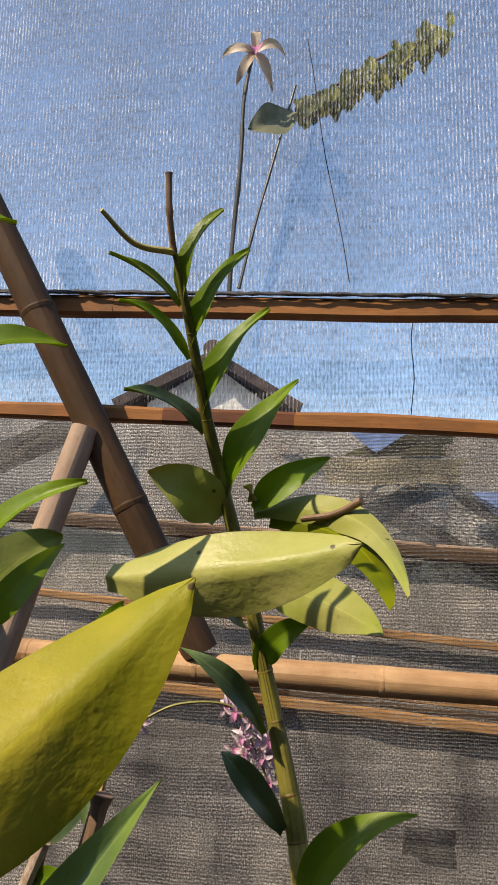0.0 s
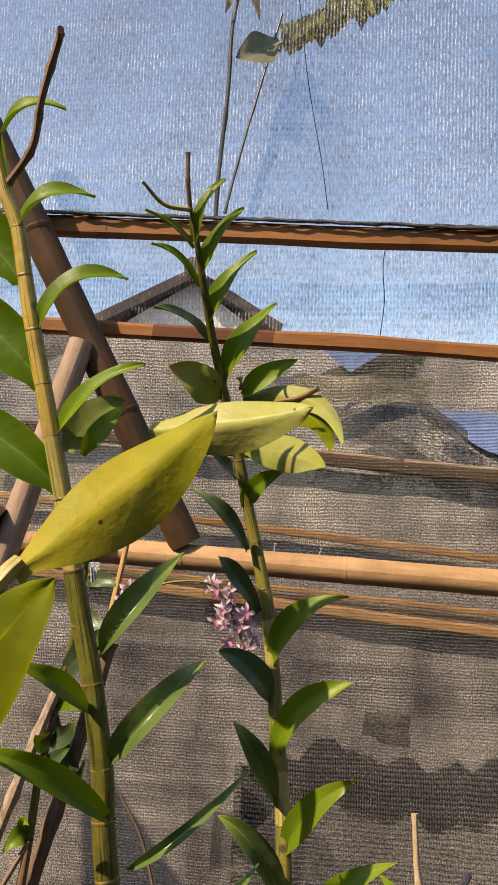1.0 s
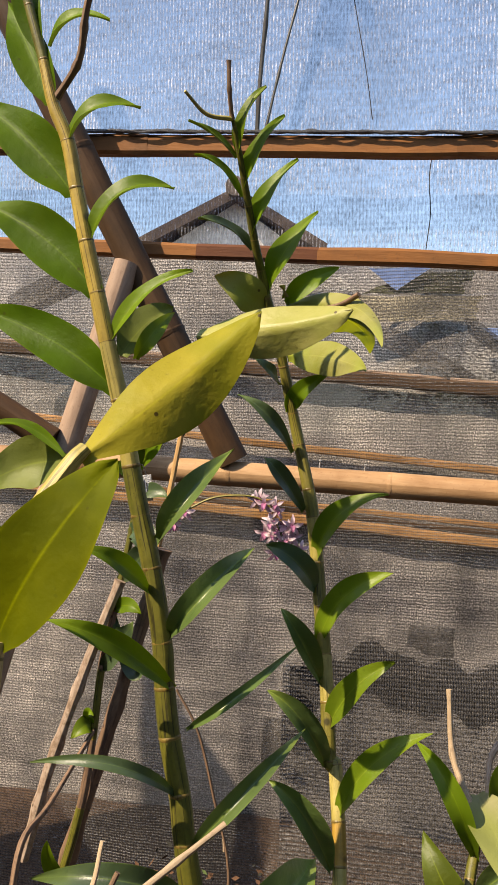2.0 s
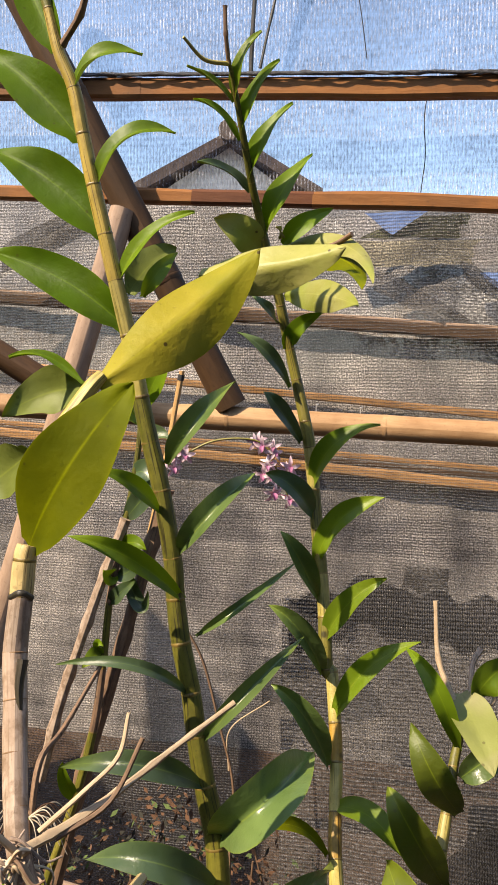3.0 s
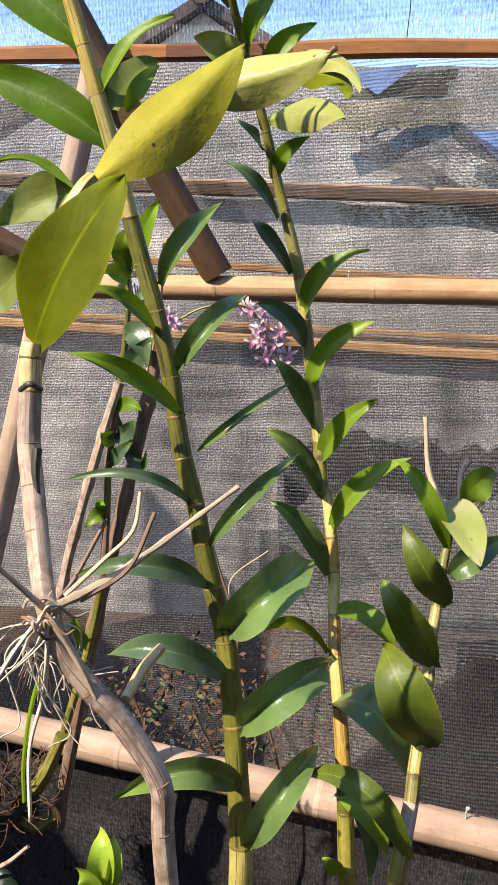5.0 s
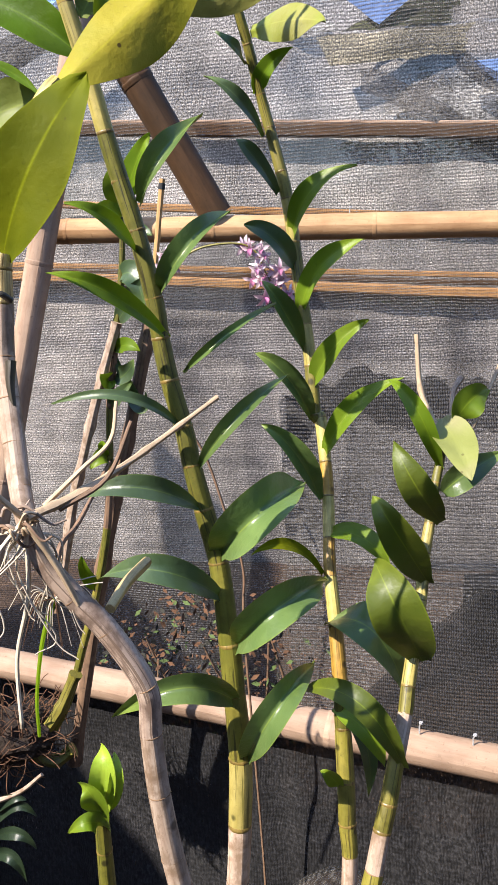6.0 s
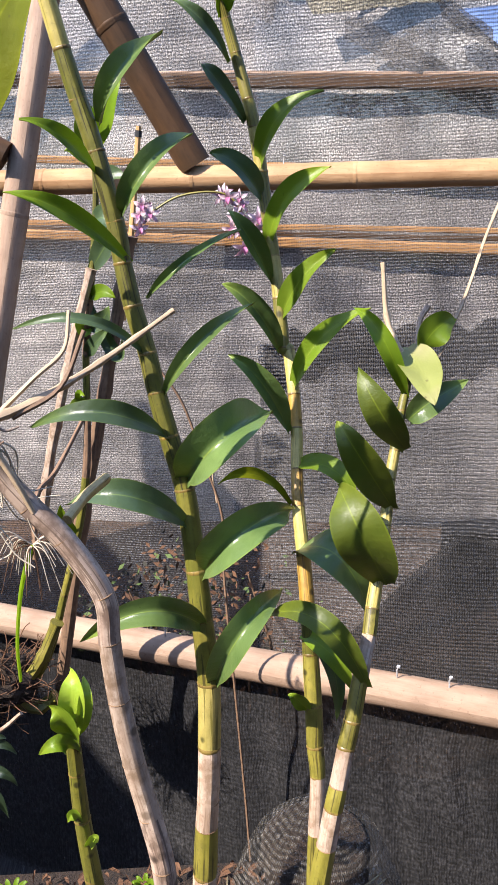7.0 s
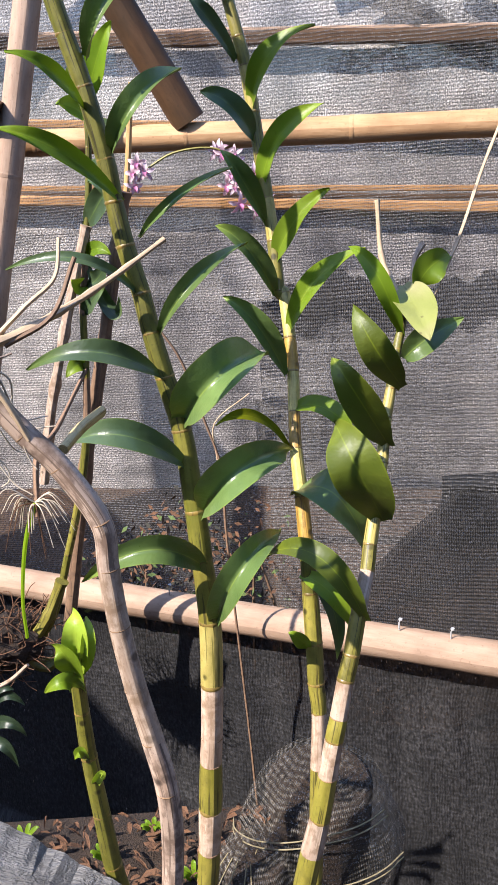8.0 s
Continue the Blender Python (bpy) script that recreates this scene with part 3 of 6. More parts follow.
def build_foot_net():
    """A darker strip of net hung from the low pole down to the ground."""
    nx, nz = 110, 40
    verts, faces, uvs = [], [], []
    for k in range(nz + 1):
        v = k / nz
        for i in range(nx + 1):
            x = -0.8 + 1.38 * i / nx
            top = 0.668 - 0.079 * x
            z = top * (1 - v) + 0.03 * v
            y = 1.085 - 0.3 * x - 0.1 * v * v - 0.5 * max(0.0, v - 0.85) / 0.15 + 0.03 * v * noise.noise((x * 3 + v, z * 3, 41)) + 0.008 * noise.noise((x * 9, z * 5, 4)) + 0.012 * noise.noise((x * 26 + z * 3, z * 4, 11)) * min(1.0, 4 * v)
            verts.append((x, y, z))
            uvs.append((x, z))
    for k in range(nz):
        for i in range(nx):
            a0 = k * (nx + 1) + i
            faces.append((a0, a0 + 1, a0 + nx + 2, a0 + nx + 1))
    ob = mesh_part("wall_foot", verts, faces, NET3, None, "", uvs)
    tagged(ob, "black net strip hung from the low bamboo pole", "net wall", kind="structure")


def front_layer():
    """A second layer of black net tied to the low pole, its upper edge torn in scallops, and a darker strip along the
    pole.
    """
    def sheet(name, x0, x1, top, material, label, off, bottom=lambda x: 0.655 - 0.079 * x):
        nx, nz = 130, 40
        verts, faces, uvs = [], [], []
        for k in range(nz + 1):
            v = k / nz
            for i in range(nx + 1):
                x = x0 + (x1 - x0) * i / nx
                low = 0.655 - 0.079 * x
                z = bottom(x) + (top(x) - bottom(x)) * v
                f = (z - low) / 0.56
                y = (1.088 - 0.3 * x) * (1 - f) + (1.14 - 0.1 * x) * f - off + 0.012 * noise.noise((x * 3 + 5, z * 3, 7)) + 0.005 * noise.noise((x * 11, z * 6, 2))
                verts.append((x, y, z))
                uvs.append((x, z))
        for k in range(nz):
            for i in range(nx):
                a0 = k * (nx + 1) + i
                faces.append((a0, a0 + 1, a0 + nx + 2, a0 + nx + 1))
        tagged(mesh_part(name, verts, faces, material, None, "", uvs), label, "net wall", kind="structure")

    def torn(x):
        hump = 0.022 * math.exp(-((x - 0.165) / 0.03) ** 2)
        return 1.2154 + -0.0156 * (x - 0.2) + hump + 0.014 * abs(math.sin(x * 52)) + 0.012 * noise.noise((x * 14, 3, 1)) + 0.006 * noise.noise((x * 60, 3, 1)) - 0.5 * max(0.0, 0.09 - x)

    sheet("wall_inner", 0.035, 0.66, torn, NETLOW, "second layer of black net with a torn scalloped edge", 0.0)
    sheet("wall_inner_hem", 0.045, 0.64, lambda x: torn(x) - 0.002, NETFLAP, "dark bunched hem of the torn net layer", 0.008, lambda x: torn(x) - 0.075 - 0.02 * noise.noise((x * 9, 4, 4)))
    sheet("wall_inner_fold", 0.13, 0.62, lambda x: 0.70 + 0.2 * min(1.0, max(0.0, (x - 0.13) / 0.2)) + 0.02 * noise.noise((x * 6, 1, 1)), NETFLAP, "dark strip of net above the low pole", 0.012)


def build_sky_blocks():
    """Unseen walls added at both sides and behind to cut the sky's fill light."""
    for name, lo, hi in (("wall_west", (-2.45, -2.6, 0), (-2.41, 1.9, 3.0)), ("wall_east", (2.25, -2.6, 0), (2.29, 1.3, 3.0)), ("wall_south", (-2.41, -2.6, 0), (2.25, -2.56, 3.0))):
        tagged(box_part(name, lo, hi, SKYBLOCK, None, "", None, 0), "plain dark wall added out of view to cut sky light", "net wall", kind="structure")


build_ground()
build_sky_blocks()
build_foot_net()
front_layer()
build_net_wall()
build_far_net()

# Bamboo frame, in front of the net.
def along_wall(x, z0, slope, y0):
    """A place on a level line along the wall."""
    return (x, y0 - 0.175 * x, z0 + slope * x)


bamboo("bamboo_pole", along_wall(-1.2, 1.4571, -0.0369, 1.62), along_wall(1.2, 1.4571, -0.0369, 1.62), 0.028, 0.026, BAMBOO_PALE, "pale golden bamboo pole lashed level along the net wall", 0.33, 0.165, 3, jitter=0.04)
bamboo("bamboo_pole", (-0.7900, 1.2970, 0.7285), (0.5800, 0.8860, 0.6260), 0.028, 0.030, BAMBOO_GREY, "weathered pale bamboo pole low along the net wall", 0.36, 0.22, 9)
bamboo("bamboo_brace", (-0.0672, 1.6300, 1.4861), (-0.6945, 1.5800, 2.6729), 0.034, 0.034, BAMBOO_DARK, "dark brown bamboo brace leaning against the level pole", 0.42, 0.3, 17, "bamboo brace")
bamboo("bamboo_post", (-0.5950, 1.4500, 0.7900), (-0.2950, 1.5900, 1.8900), 0.029, 0.026, BAMBOO_GREY, "pale slanting bamboo post tied to the level pole", 0.4, 0.2, 23, "bamboo post")
bamboo("bamboo_brace", (-0.4224, 1.5200, 1.5204), (-0.7079, 1.5000, 1.7003), 0.028, 0.026, BAMBOO_DARK, "short dark bamboo brace beside the post", 0.4, 0.3, 29, "bamboo brace")


def rail(z0, slope, high, deep, lengths, label):
    """A level rail of the net wall, laid in lengths that butt end to end."""
    ob = thing("rail_slat", along_wall(lengths[0][0], z0, slope, 1.64), label, "slat", "slats of the net wall")
    for n_, (x0, x1, material) in enumerate(lengths):
        slat("lath", along_wall(x0, z0, slope, 1.64), along_wall(x1, z0, slope, 1.64), high, deep, material, 1 + n_, ob)


rail(2.1544, -0.0516, 0.042, 0.03, [(-1.2, -0.27, SLAT), (-0.272, 0.374, SLAT), (0.372, 1.2, SLAT)], "brown split bamboo rail with net folded over it")
rail(1.9268, -0.0549, 0.032, 0.028, [(-1.2, -0.155, SLAT), (-0.157, 0.102, SLAT_DARK), (0.1, 1.2, SLAT)], "brown split bamboo rail under the blue sky")


def outer_frame(y0, rails, name_label):
    """A bamboo frame standing in the yard outside, its rails seen through the net."""
    ob = thing("bamboo_fence", (0, y0, 0), name_label, "fence", "fences outside")
    half = y0 * 0.9
    for n_, (z0, slope, high, material) in enumerate(rails):
        slat("rail", along_wall(-half, z0, slope, y0), along_wall(half, z0, slope, y0), high, high * 0.7, material, 10 + n_, ob)
    top = max(r[0] for r in rails) + 0.15
    for x in (-half * 0.97, half * 0.97):
        tube("post", [Vector((x, y0 - 0.175 * x + 0.05, z)) for z in (0, top * 0.5, top)], [0.04, 0.038, 0.036], BROWN, ob)


# The thin pale rail at 1.828 paints the dark rail's lit top edge.
outer_frame(3.05, [(1.798, -0.078, 0.05, BAMBOO_DARK), (1.828, -0.078, 0.011, BAMBOO_GREY), (1.509, -0.0893, 0.03, RUST), (1.285, -0.067, 0.022, RUST), (1.260, -0.07, 0.018, BAMBOO_DARK), (1.230, -0.079, 0.04, RUST)], "brown bamboo rails of the net wall farther back")


def net_fold(a, b):
    """The folded edge of net over the top rail: a few uneven strands of bunched cloth."""
    a, b = Vector(a), Vector(b)
    ob = thing("net_fold", a, "black net bunched over the upper bamboo rail", "net edge")
    n = 200
    for s in range(5):
        cs = [a + (b - a) * k / n + Vector((0, -0.012 + 0.006 * s + 0.004 * noise.noise((k * 0.3, s * 9, 0)), -0.004 + 0.0025 * s + 0.004 * noise.noise((k * 0.23, s * 5, 3)))) for k in range(n + 1)]
        tube("fold", cs, [0.003 * (1 + 0.9 * noise.noise((k * 0.7, 7 + s, 0))) for k in range(n + 1)], NETFOLD, ob, "", 8, 0.7, 4 + s)


net_fold(along_wall(-1.2, 2.1790, -0.0535, 1.625), along_wall(1.2, 2.1790, -0.0535, 1.625))


# ---- behind the net ----
def house():
    ob = thing("house", (-0.74, 16, 0), "white plastered house with a brown gable roof", "house")
    p, l, r = Vector((-0.74, 16, 6.30)), Vector((-2.35, 16, 5.42)), Vector((0.70, 16, 5.45))
    low = 0.0
    wall = [(l.x + 0.25, 16, low), (r.x - 0.25, 16, low), (r.x - 0.25, 16, r.z), (p.x, 16, p.z), (l.x + 0.25, 16, l.z)]
    wall += [(x, 22, z) for x, y, z in wall]
    mesh_part("wall", wall, [(4, 3, 2, 1, 0), (5, 6, 7, 8, 9), (0, 1, 6, 5), (1, 2, 7, 6), (4, 0, 5, 9)], WALL, ob, "", None, False)
    for end in (l, r):
        d = (end - p).normalized()
        n = Vector((-d.z, 0, d.x)) if d.x > 0 else Vector((d.z, 0, -d.x))
        q = [p + n * 0.0, end + d * 0.4 + n * 0.0, end + d * 0.4 + n * 0.2, p + n * 0.2]
        vs = [v + Vector((0, -0.35, 0)) for v in q] + [v + Vector((0, 6.5, 0)) for v in q]
        mesh_part("roof", vs, [(0, 1, 2, 3), (7, 6, 5, 4), (0, 4, 5, 1), (1, 5, 6, 2), (2, 6, 7, 3), (3, 7, 4, 0)], ROOF, ob, "brown tiled roof slope", None, False)
    tube("ridge_cap", [p + Vector((0, -0.5, 0.2)), p + Vector((0, 6.5, 0.2))], [0.2, 0.2], ROOF, ob)


house()


def net_patch(corners, material, label, name="net_patch", category="net patch"):
    """A scrap of net flat on the far wall, slightly slack; also used for painted shadow bands."""
    c = [Vector(q) for q in corners]
    mid = sum(c, Vector()) / len(c)
    verts, uvs, faces = [], [], []
    edge = []
    for p, q in zip(c, c[1:] + c[:1]):
        edge += [p + (q - p) * k / 8 for k in range(8)]
    n = len(edge)
    for ring in range(1, 6):
        for k, p in enumerate(edge):
            v = mid + (p - mid) * ring / 5
            v = v + Vector((0, 0.012 * noise.noise((v.x * 8, v.z * 8, 3)), 0.008 * noise.noise((v.x * 14, v.z * 14, 6))))
            verts.append(v)
            uvs.append((v.x, v.z))
    verts.append(mid)
    uvs.append((mid.x, mid.z))
    for k in range(n):
        faces.append((5 * n, k, (k + 1) % n))
        for ring in range(4):
            faces.append((ring * n + k, (ring + 1) * n + k, (ring + 1) * n + (k + 1) % n, ring * n + (k + 1) % n))
    ob = mesh_part(name, verts, faces, material, None, "", uvs)
    tagged(ob, label, category, "scraps on the far net wall")


# Two dark strips: rafter shadows painted onto the far wall.
net_patch([(0.4163, 2.9300, 1.9674), (0.4797, 2.9300, 1.9601), (0.7154, 2.9300, 1.8305), (0.9403, 2.9300, 1.6951), (0.9432, 2.9300, 1.6141), (0.6961, 2.9300, 1.7622), (0.4151, 2.9300, 1.8941)], NETDARK, "dark strip added to the far wall for shadow and roof bands")
net_patch([(0.7158, 2.8600, 1.9946), (0.7641, 2.8600, 1.9848), (0.9114, 2.8600, 1.8912), (0.9140, 2.8600, 1.8189), (0.7361, 2.8600, 1.9333)], NETDARK, "dark strip added to the far wall for shadow and roof bands")
net_patch([(0.6604, 2.9500, 1.8642), (0.7979, 2.9400, 1.9540), (1.2882, 2.8800, 1.7224), (1.2888, 2.8800, 1.5853), (0.7587, 2.9400, 1.7335)], NETPALE, "pale faded scrap of net on the far wall")
net_patch([(0.8073, 2.9200, 1.9671), (1.2783, 2.8600, 1.9501), (1.2793, 2.8600, 1.7213), (0.9505, 2.9000, 1.8375)], TARP, "small blue tarpaulin scrap on the far wall", "tarpaulin_scrap", "tarpaulin")
net_patch([(0.0652, 3.0400, 2.1979), (0.2324, 3.0300, 2.1991), (0.3571, 3.0200, 2.1125), (0.2250, 3.0300, 2.0903)], NETPALE, "pale faded scrap of net on the far wall")
# Dark strip added in place of a roof edge farther off.
net_patch([(-1.0391, 3.06, 2.0696), (-0.9051, 3.06, 2.1442), (-0.7061, 3.06, 2.2384), (-0.5963, 3.06, 2.324), (-0.5857, 3.06, 2.1876), (-0.7734, 3.06, 2.089), (-1.0413, 3.06, 1.9622)], NETDARK, "dark strip added to the far wall for shadow and roof bands")
net_patch([(-1.1571, 3.1000, 1.9955), (-0.6797, 3.0800, 2.2098), (-0.6349, 3.0800, 2.1571), (-1.1582, 3.1000, 1.8962)], NETPALE, "pale faded strip of net on the far wall")
net_patch([(0.5769, 3.0000, 0.8223), (0.8340, 2.9700, 0.8308), (0.8353, 2.9700, 0.6991), (0.5628, 3.0000, 0.7144)], NETDARK, "dark square patch of net on the far wall")
net_patch([(0.0187, 2.9800, 0.4540), (0.3448, 2.9600, 0.4817), (0.4533, 2.9600, 0.2956), (0.0128, 2.9800, 0.2478)], NETDARK, "dark piece of net on the far wall")

# Olive strip stands in for foliage behind; straw strip paints a sunlit band.
net_patch([(0.3496, 2.9600, 2.0924), (0.5232, 2.9600, 2.1664), (0.7877, 2.9600, 2.1915), (1.1660, 2.9600, 2.1905), (1.1664, 2.9600, 2.1102), (0.7892, 2.9600, 2.1027)], NETOLIVE, "olive green strip standing in for a foliage band behind", "net_patch", "net patch")
net_patch([(0.2617, 2.9500, 2.0780), (0.7866, 2.9500, 2.0920), (1.1625, 2.9500, 2.0950), (1.1632, 2.9500, 1.9691), (0.7882, 2.9500, 1.9974), (0.3082, 2.9500, 1.9837)], NETGOLD, "pale straw-coloured strip painting a sunlit band on the far wall", "net_patch", "net patch")
net_patch([(0.3707, 2.9400, 2.1821), (0.6283, 2.9400, 2.1980), (0.4817, 2.9400, 2.1078)], TARP, "small blue tarpaulin corner on the far wall", "tarpaulin_scrap", "tarpaulin")

def bush(place, size, seed, label):
    """A bush: stems and many small leaves in clumps."""
    rng = random.Random(seed)
    ob = thing("bush", place, label, "bush", "bushes beyond the net")
    base = Vector(place)
    verts, faces = [], []
    for c in range(26):
        a0, r = rng.uniform(0, 6.28), rng.uniform(0.1, 1) * size[0]
        cen = base + Vector((math.cos(a0) * r, math.sin(a0) * r * 0.5, size[1] * rng.uniform(0.2, 1) * (1.05 - 0.5 * r / size[0])))
        if c < 7:
            twig(ob, [base, (base + cen) / 2 + Vector((rng.uniform(-.1, .1), 0, 0.1)), cen], 0.03, 0.01, BROWN, "stem", "", c)
        for q in range(130):
            d = Vector((rng.gauss(0, 1), rng.gauss(0, 1), rng.gauss(0, 0.7))) * size[0] * 0.17
            p0 = cen + d
            t = Vector((rng.uniform(-1, 1), rng.uniform(-1, 1), rng.uniform(-0.8, 0.5))).normalized() * rng.uniform(0.05, 0.12)
            s = t.orthogonal().normalized() * t.length * 0.28
            i = len(verts)
            verts += [p0, p0 + t * 0.5 + s, p0 + t, p0 + t * 0.5 - s]
            faces.append((i, i + 1, i + 2, i + 3))
    mesh_part("foliage", verts, faces, BUSH, ob, "", None, False)


for n_, (bx, by, bw, bh) in enumerate([((1.9167, 9.2000, 3.6585)[0], 9.2, 0.75, (1.9167, 9.2000, 3.6585)[2]), ((2.8521, 8.7000, 3.5680)[0], 8.7, 1.0, (2.8480, 8.7000, 3.6273)[2]), (4.4, 9, 1.5, 3.4), (6.4, 9.5, 1.7, 3.6), (-3.6, 9, 1.4, 3.0)]):
    bush((bx, by, 0), (bw, bh), 50 + n_, "dull green bush in the yard beyond the net")

def leaf_heap():
    """A heap of dead leaves and weeds caught between the nets, on thin stems."""
    rng = random.Random(63)
    ob = thing("leaf_heap", (-0.17, 1.42, 0), "thin heap of dead brown leaves between the nets", "dead leaves")
    for n_ in range(7):
        x = -0.34 + 0.06 * n_
        twig(ob, [(x, 1.42, -0.02), (x + 0.02, 1.4, 0.4), (x + rng.uniform(-0.05, 0.05), 1.38, rng.uniform(0.5, 0.7))], .006, .002, BROWN, "stem", "", n_)
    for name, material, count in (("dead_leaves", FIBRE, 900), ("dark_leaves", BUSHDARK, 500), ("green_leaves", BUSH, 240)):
        verts, faces = [], []
        for q in range(count):
            x = rng.gauss(-0.2, 0.17)
            top = 0.72 - 1.6 * (x + 0.13) ** 2 + 0.06 * noise.noise((x * 9, 0, 0))
            p0 = Vector((x, 1.42 + rng.uniform(-0.1, 0.1), rng.uniform(0.2, 1.0) ** 0.5 * top))
            t = Vector((rng.uniform(-1, 1), rng.uniform(-1, 0.3), rng.uniform(-1, 0.5))).normalized() * rng.uniform(0.007, 0.024)
            w = t.orthogonal().normalized() * t.length * 0.22
            i = len(verts)
            verts += [p0, p0 + t * 0.5 + w, p0 + t, p0 + t * 0.5 - w]
            faces.append((i, i + 1, i + 2, i + 3))
        mesh_part(name, verts, faces, material, ob, "", None, False)


leaf_heap()

# ---- the orchids ----
k2 = thing("orchid_plant", (-0.0348, 0.3850, 0.8119), "tall green orchid cane with paired strap leaves", "orchid", "orchids on the bench")
K2 = [(-0.0412, 0.3463, 0.9013), (-0.0383, 0.3476, 0.9228), (-0.0344, 0.3494, 0.9517), (-0.0301, 0.3517, 0.9887), (-0.0260, 0.3542, 1.0287), (-0.0237, 0.3555, 1.0499), (-0.0198, 0.3583, 1.0921), (-0.0168, 0.3642, 1.1388), (-0.0180, 0.3698, 1.1830), (-0.0194, 0.3749, 1.2156), (-0.0232, 0.3846, 1.2681), (-0.0304, 0.3892, 1.3023), (-0.0359, 0.3928, 1.3300), (-0.0395, 0.3960, 1.3540), (-0.0459, 0.3997, 1.3823), (-0.0496, 0.4025, 1.4078), (-0.0516, 0.4039, 1.4317), (-0.0586, 0.4062, 1.4708), (-0.0656, 0.4079, 1.4989), (-0.0714, 0.4082, 1.5252), (-0.0785, 0.4084, 1.5607), (-0.0860, 0.4087, 1.5918), (-0.0922, 0.4089, 1.6181), (-0.0989, 0.4091, 1.6459), (-0.1049, 0.4093, 1.6742), (-0.1102, 0.4095, 1.6996), (-0.1185, 0.4096, 1.7195), (-0.1245, 0.4098, 1.7431), (-0.1332, 0.4100, 1.7724), (-0.1404, 0.4100, 1.7955)]
cane(k2, K2, [0.0081, 0.0080, 0.0079, 0.0082, 0.0078, 0.0077, 0.0077, 0.0076, 0.0070, 0.0068, 0.0064, 0.0062, 0.0059, 0.0058, 0.0058, 0.0055, 0.0055, 0.0053, 0.0052, 0.0050, 0.0047, 0.0045, 0.0044, 0.0042, 0.0040, 0.0039, 0.0035, 0.0030, 0.0026, 0.0018], [SHEATH, OLSTEM, SHEATH, OLSTEM, SHEATH, SHEATH, GOLD, OLSTEM, STEM, STEM, STEM, STEM, STEM, STEM, STEM, STEM, STEM, STEM, STEM, GOLD, GOLD, STRAW, STRAW, STRAW, STRAW, STRAW, STRAW, STEM, STEM], 100)
leaf(k2, (-0.0219, 0.3855, 1.2735), (0.0064, 0.3655, 1.3079), (0.0363, 0.4405, 1.2993), 0.0276, FRESH, (-0.25, -0.92, 0.3), 1.0, crease=1.0)
leaf(k2, (-0.0146, 0.3747, 1.2144), (0.0137, 0.3547, 1.2510), (0.0474, 0.4247, 1.2338), 0.0237, FRESH, (-0.25, -0.92, 0.3), 1.0, crease=1.0)
leaf(k2, (-0.0133, 0.3640, 1.1370), (0.0091, 0.3440, 1.1888), (0.0359, 0.4040, 1.1820), 0.0192, FRESH, (-0.25, -0.92, 0.3), 1.0, crease=1.0)
leaf(k2, (-0.0317, 0.3926, 1.3277), (-0.0051, 0.3826, 1.3617), (0.0276, 0.4376, 1.3746), 0.0102, FRESH, (-0.25, -0.92, 0.3), 1.0, crease=1.0)
leaf(k2, (-0.0368, 0.4002, 1.3865), (-0.0091, 0.3902, 1.4093), (0.0216, 0.4402, 1.4212), 0.0059, FRESH, (-0.25, -0.92, 0.3), 1.0, crease=1.0)
leaf(k2, (-0.0548, 0.4072, 1.4859), (-0.0386, 0.3972, 1.5105), (-0.0171, 0.4372, 1.5356), 0.0134, FRESH, (-0.25, -0.92, 0.3), 1.0, crease=1.0)
leaf(k2, (-0.0470, 0.4041, 1.4358), (-0.0272, 0.3941, 1.4616), (-0.0040, 0.4341, 1.4793), 0.0141, FRESH, (-0.25, -0.92, 0.3), 1.0, crease=1.0)
leaf(k2, (-0.0585, 0.4054, 1.4571), (-0.0707, 0.3754, 1.4780), (-0.0896, 0.3654, 1.4874), 0.0110, GREEN, (0.2, -0.8, 0.5), 0.4)
leaf(k2, (-0.0452, 0.4024, 1.4071), (-0.0709, 0.3724, 1.4379), (-0.1030, 0.3624, 1.4521), 0.0129, GREEN, (0.2, -0.8, 0.5), 0.4)
leaf(k2, (-0.0406, 0.3958, 1.3527), (-0.0684, 0.3658, 1.3810), (-0.1127, 0.3758, 1.3769), 0.0075, DEEP, (0.25, -0.75, 0.6), 0.4)
leaf(k2, (-0.0298, 0.3890, 1.3007), (-0.0655, 0.3590, 1.3289), (-0.1121, 0.3790, 1.3161), 0.0146, DEEP, (0.25, -0.75, 0.6), 0.4)
leaf(k2, (-0.0216, 0.3803, 1.2447), (-0.0548, 0.3503, 1.2799), (-0.0955, 0.3703, 1.2680), 0.0184, DEEP, (0.25, -0.75, 0.6), 0.4)
leaf(k2, (-0.0162, 0.3689, 1.1760), (-0.0466, 0.3389, 1.2090), (-0.0926, 0.3489, 1.1844), 0.0176, FRESH, (0, -0.85, 0.5), 0.9)
leaf(k2, (-0.0849, 0.4087, 1.5905), (-0.0657, 0.4007, 1.6163), (-0.0396, 0.397, 1.6289), 0.0113, GREEN, (-0.3, -0.75, 0.55), 0.4)
leaf(k2, (-0.0971, 0.4091, 1.6474), (-0.0786, 0.4011, 1.6705), (-0.0518, 0.41, 1.6761), 0.0149, GREEN, (-0.3, -0.75, 0.55), 0.4)
leaf(k2, (-0.1109, 0.4095, 1.6989), (-0.0942, 0.4015, 1.715), (-0.0702, 0.405, 1.7168), 0.0124, GREEN, (-0.3, -0.75, 0.55), 0.4)
leaf(k2, (-0.1219, 0.4099, 1.751), (-0.1074, 0.4019, 1.7627), (-0.0869, 0.3999, 1.7603), 0.0090, GREEN, (-0.3, -0.75, 0.55), 0.4)
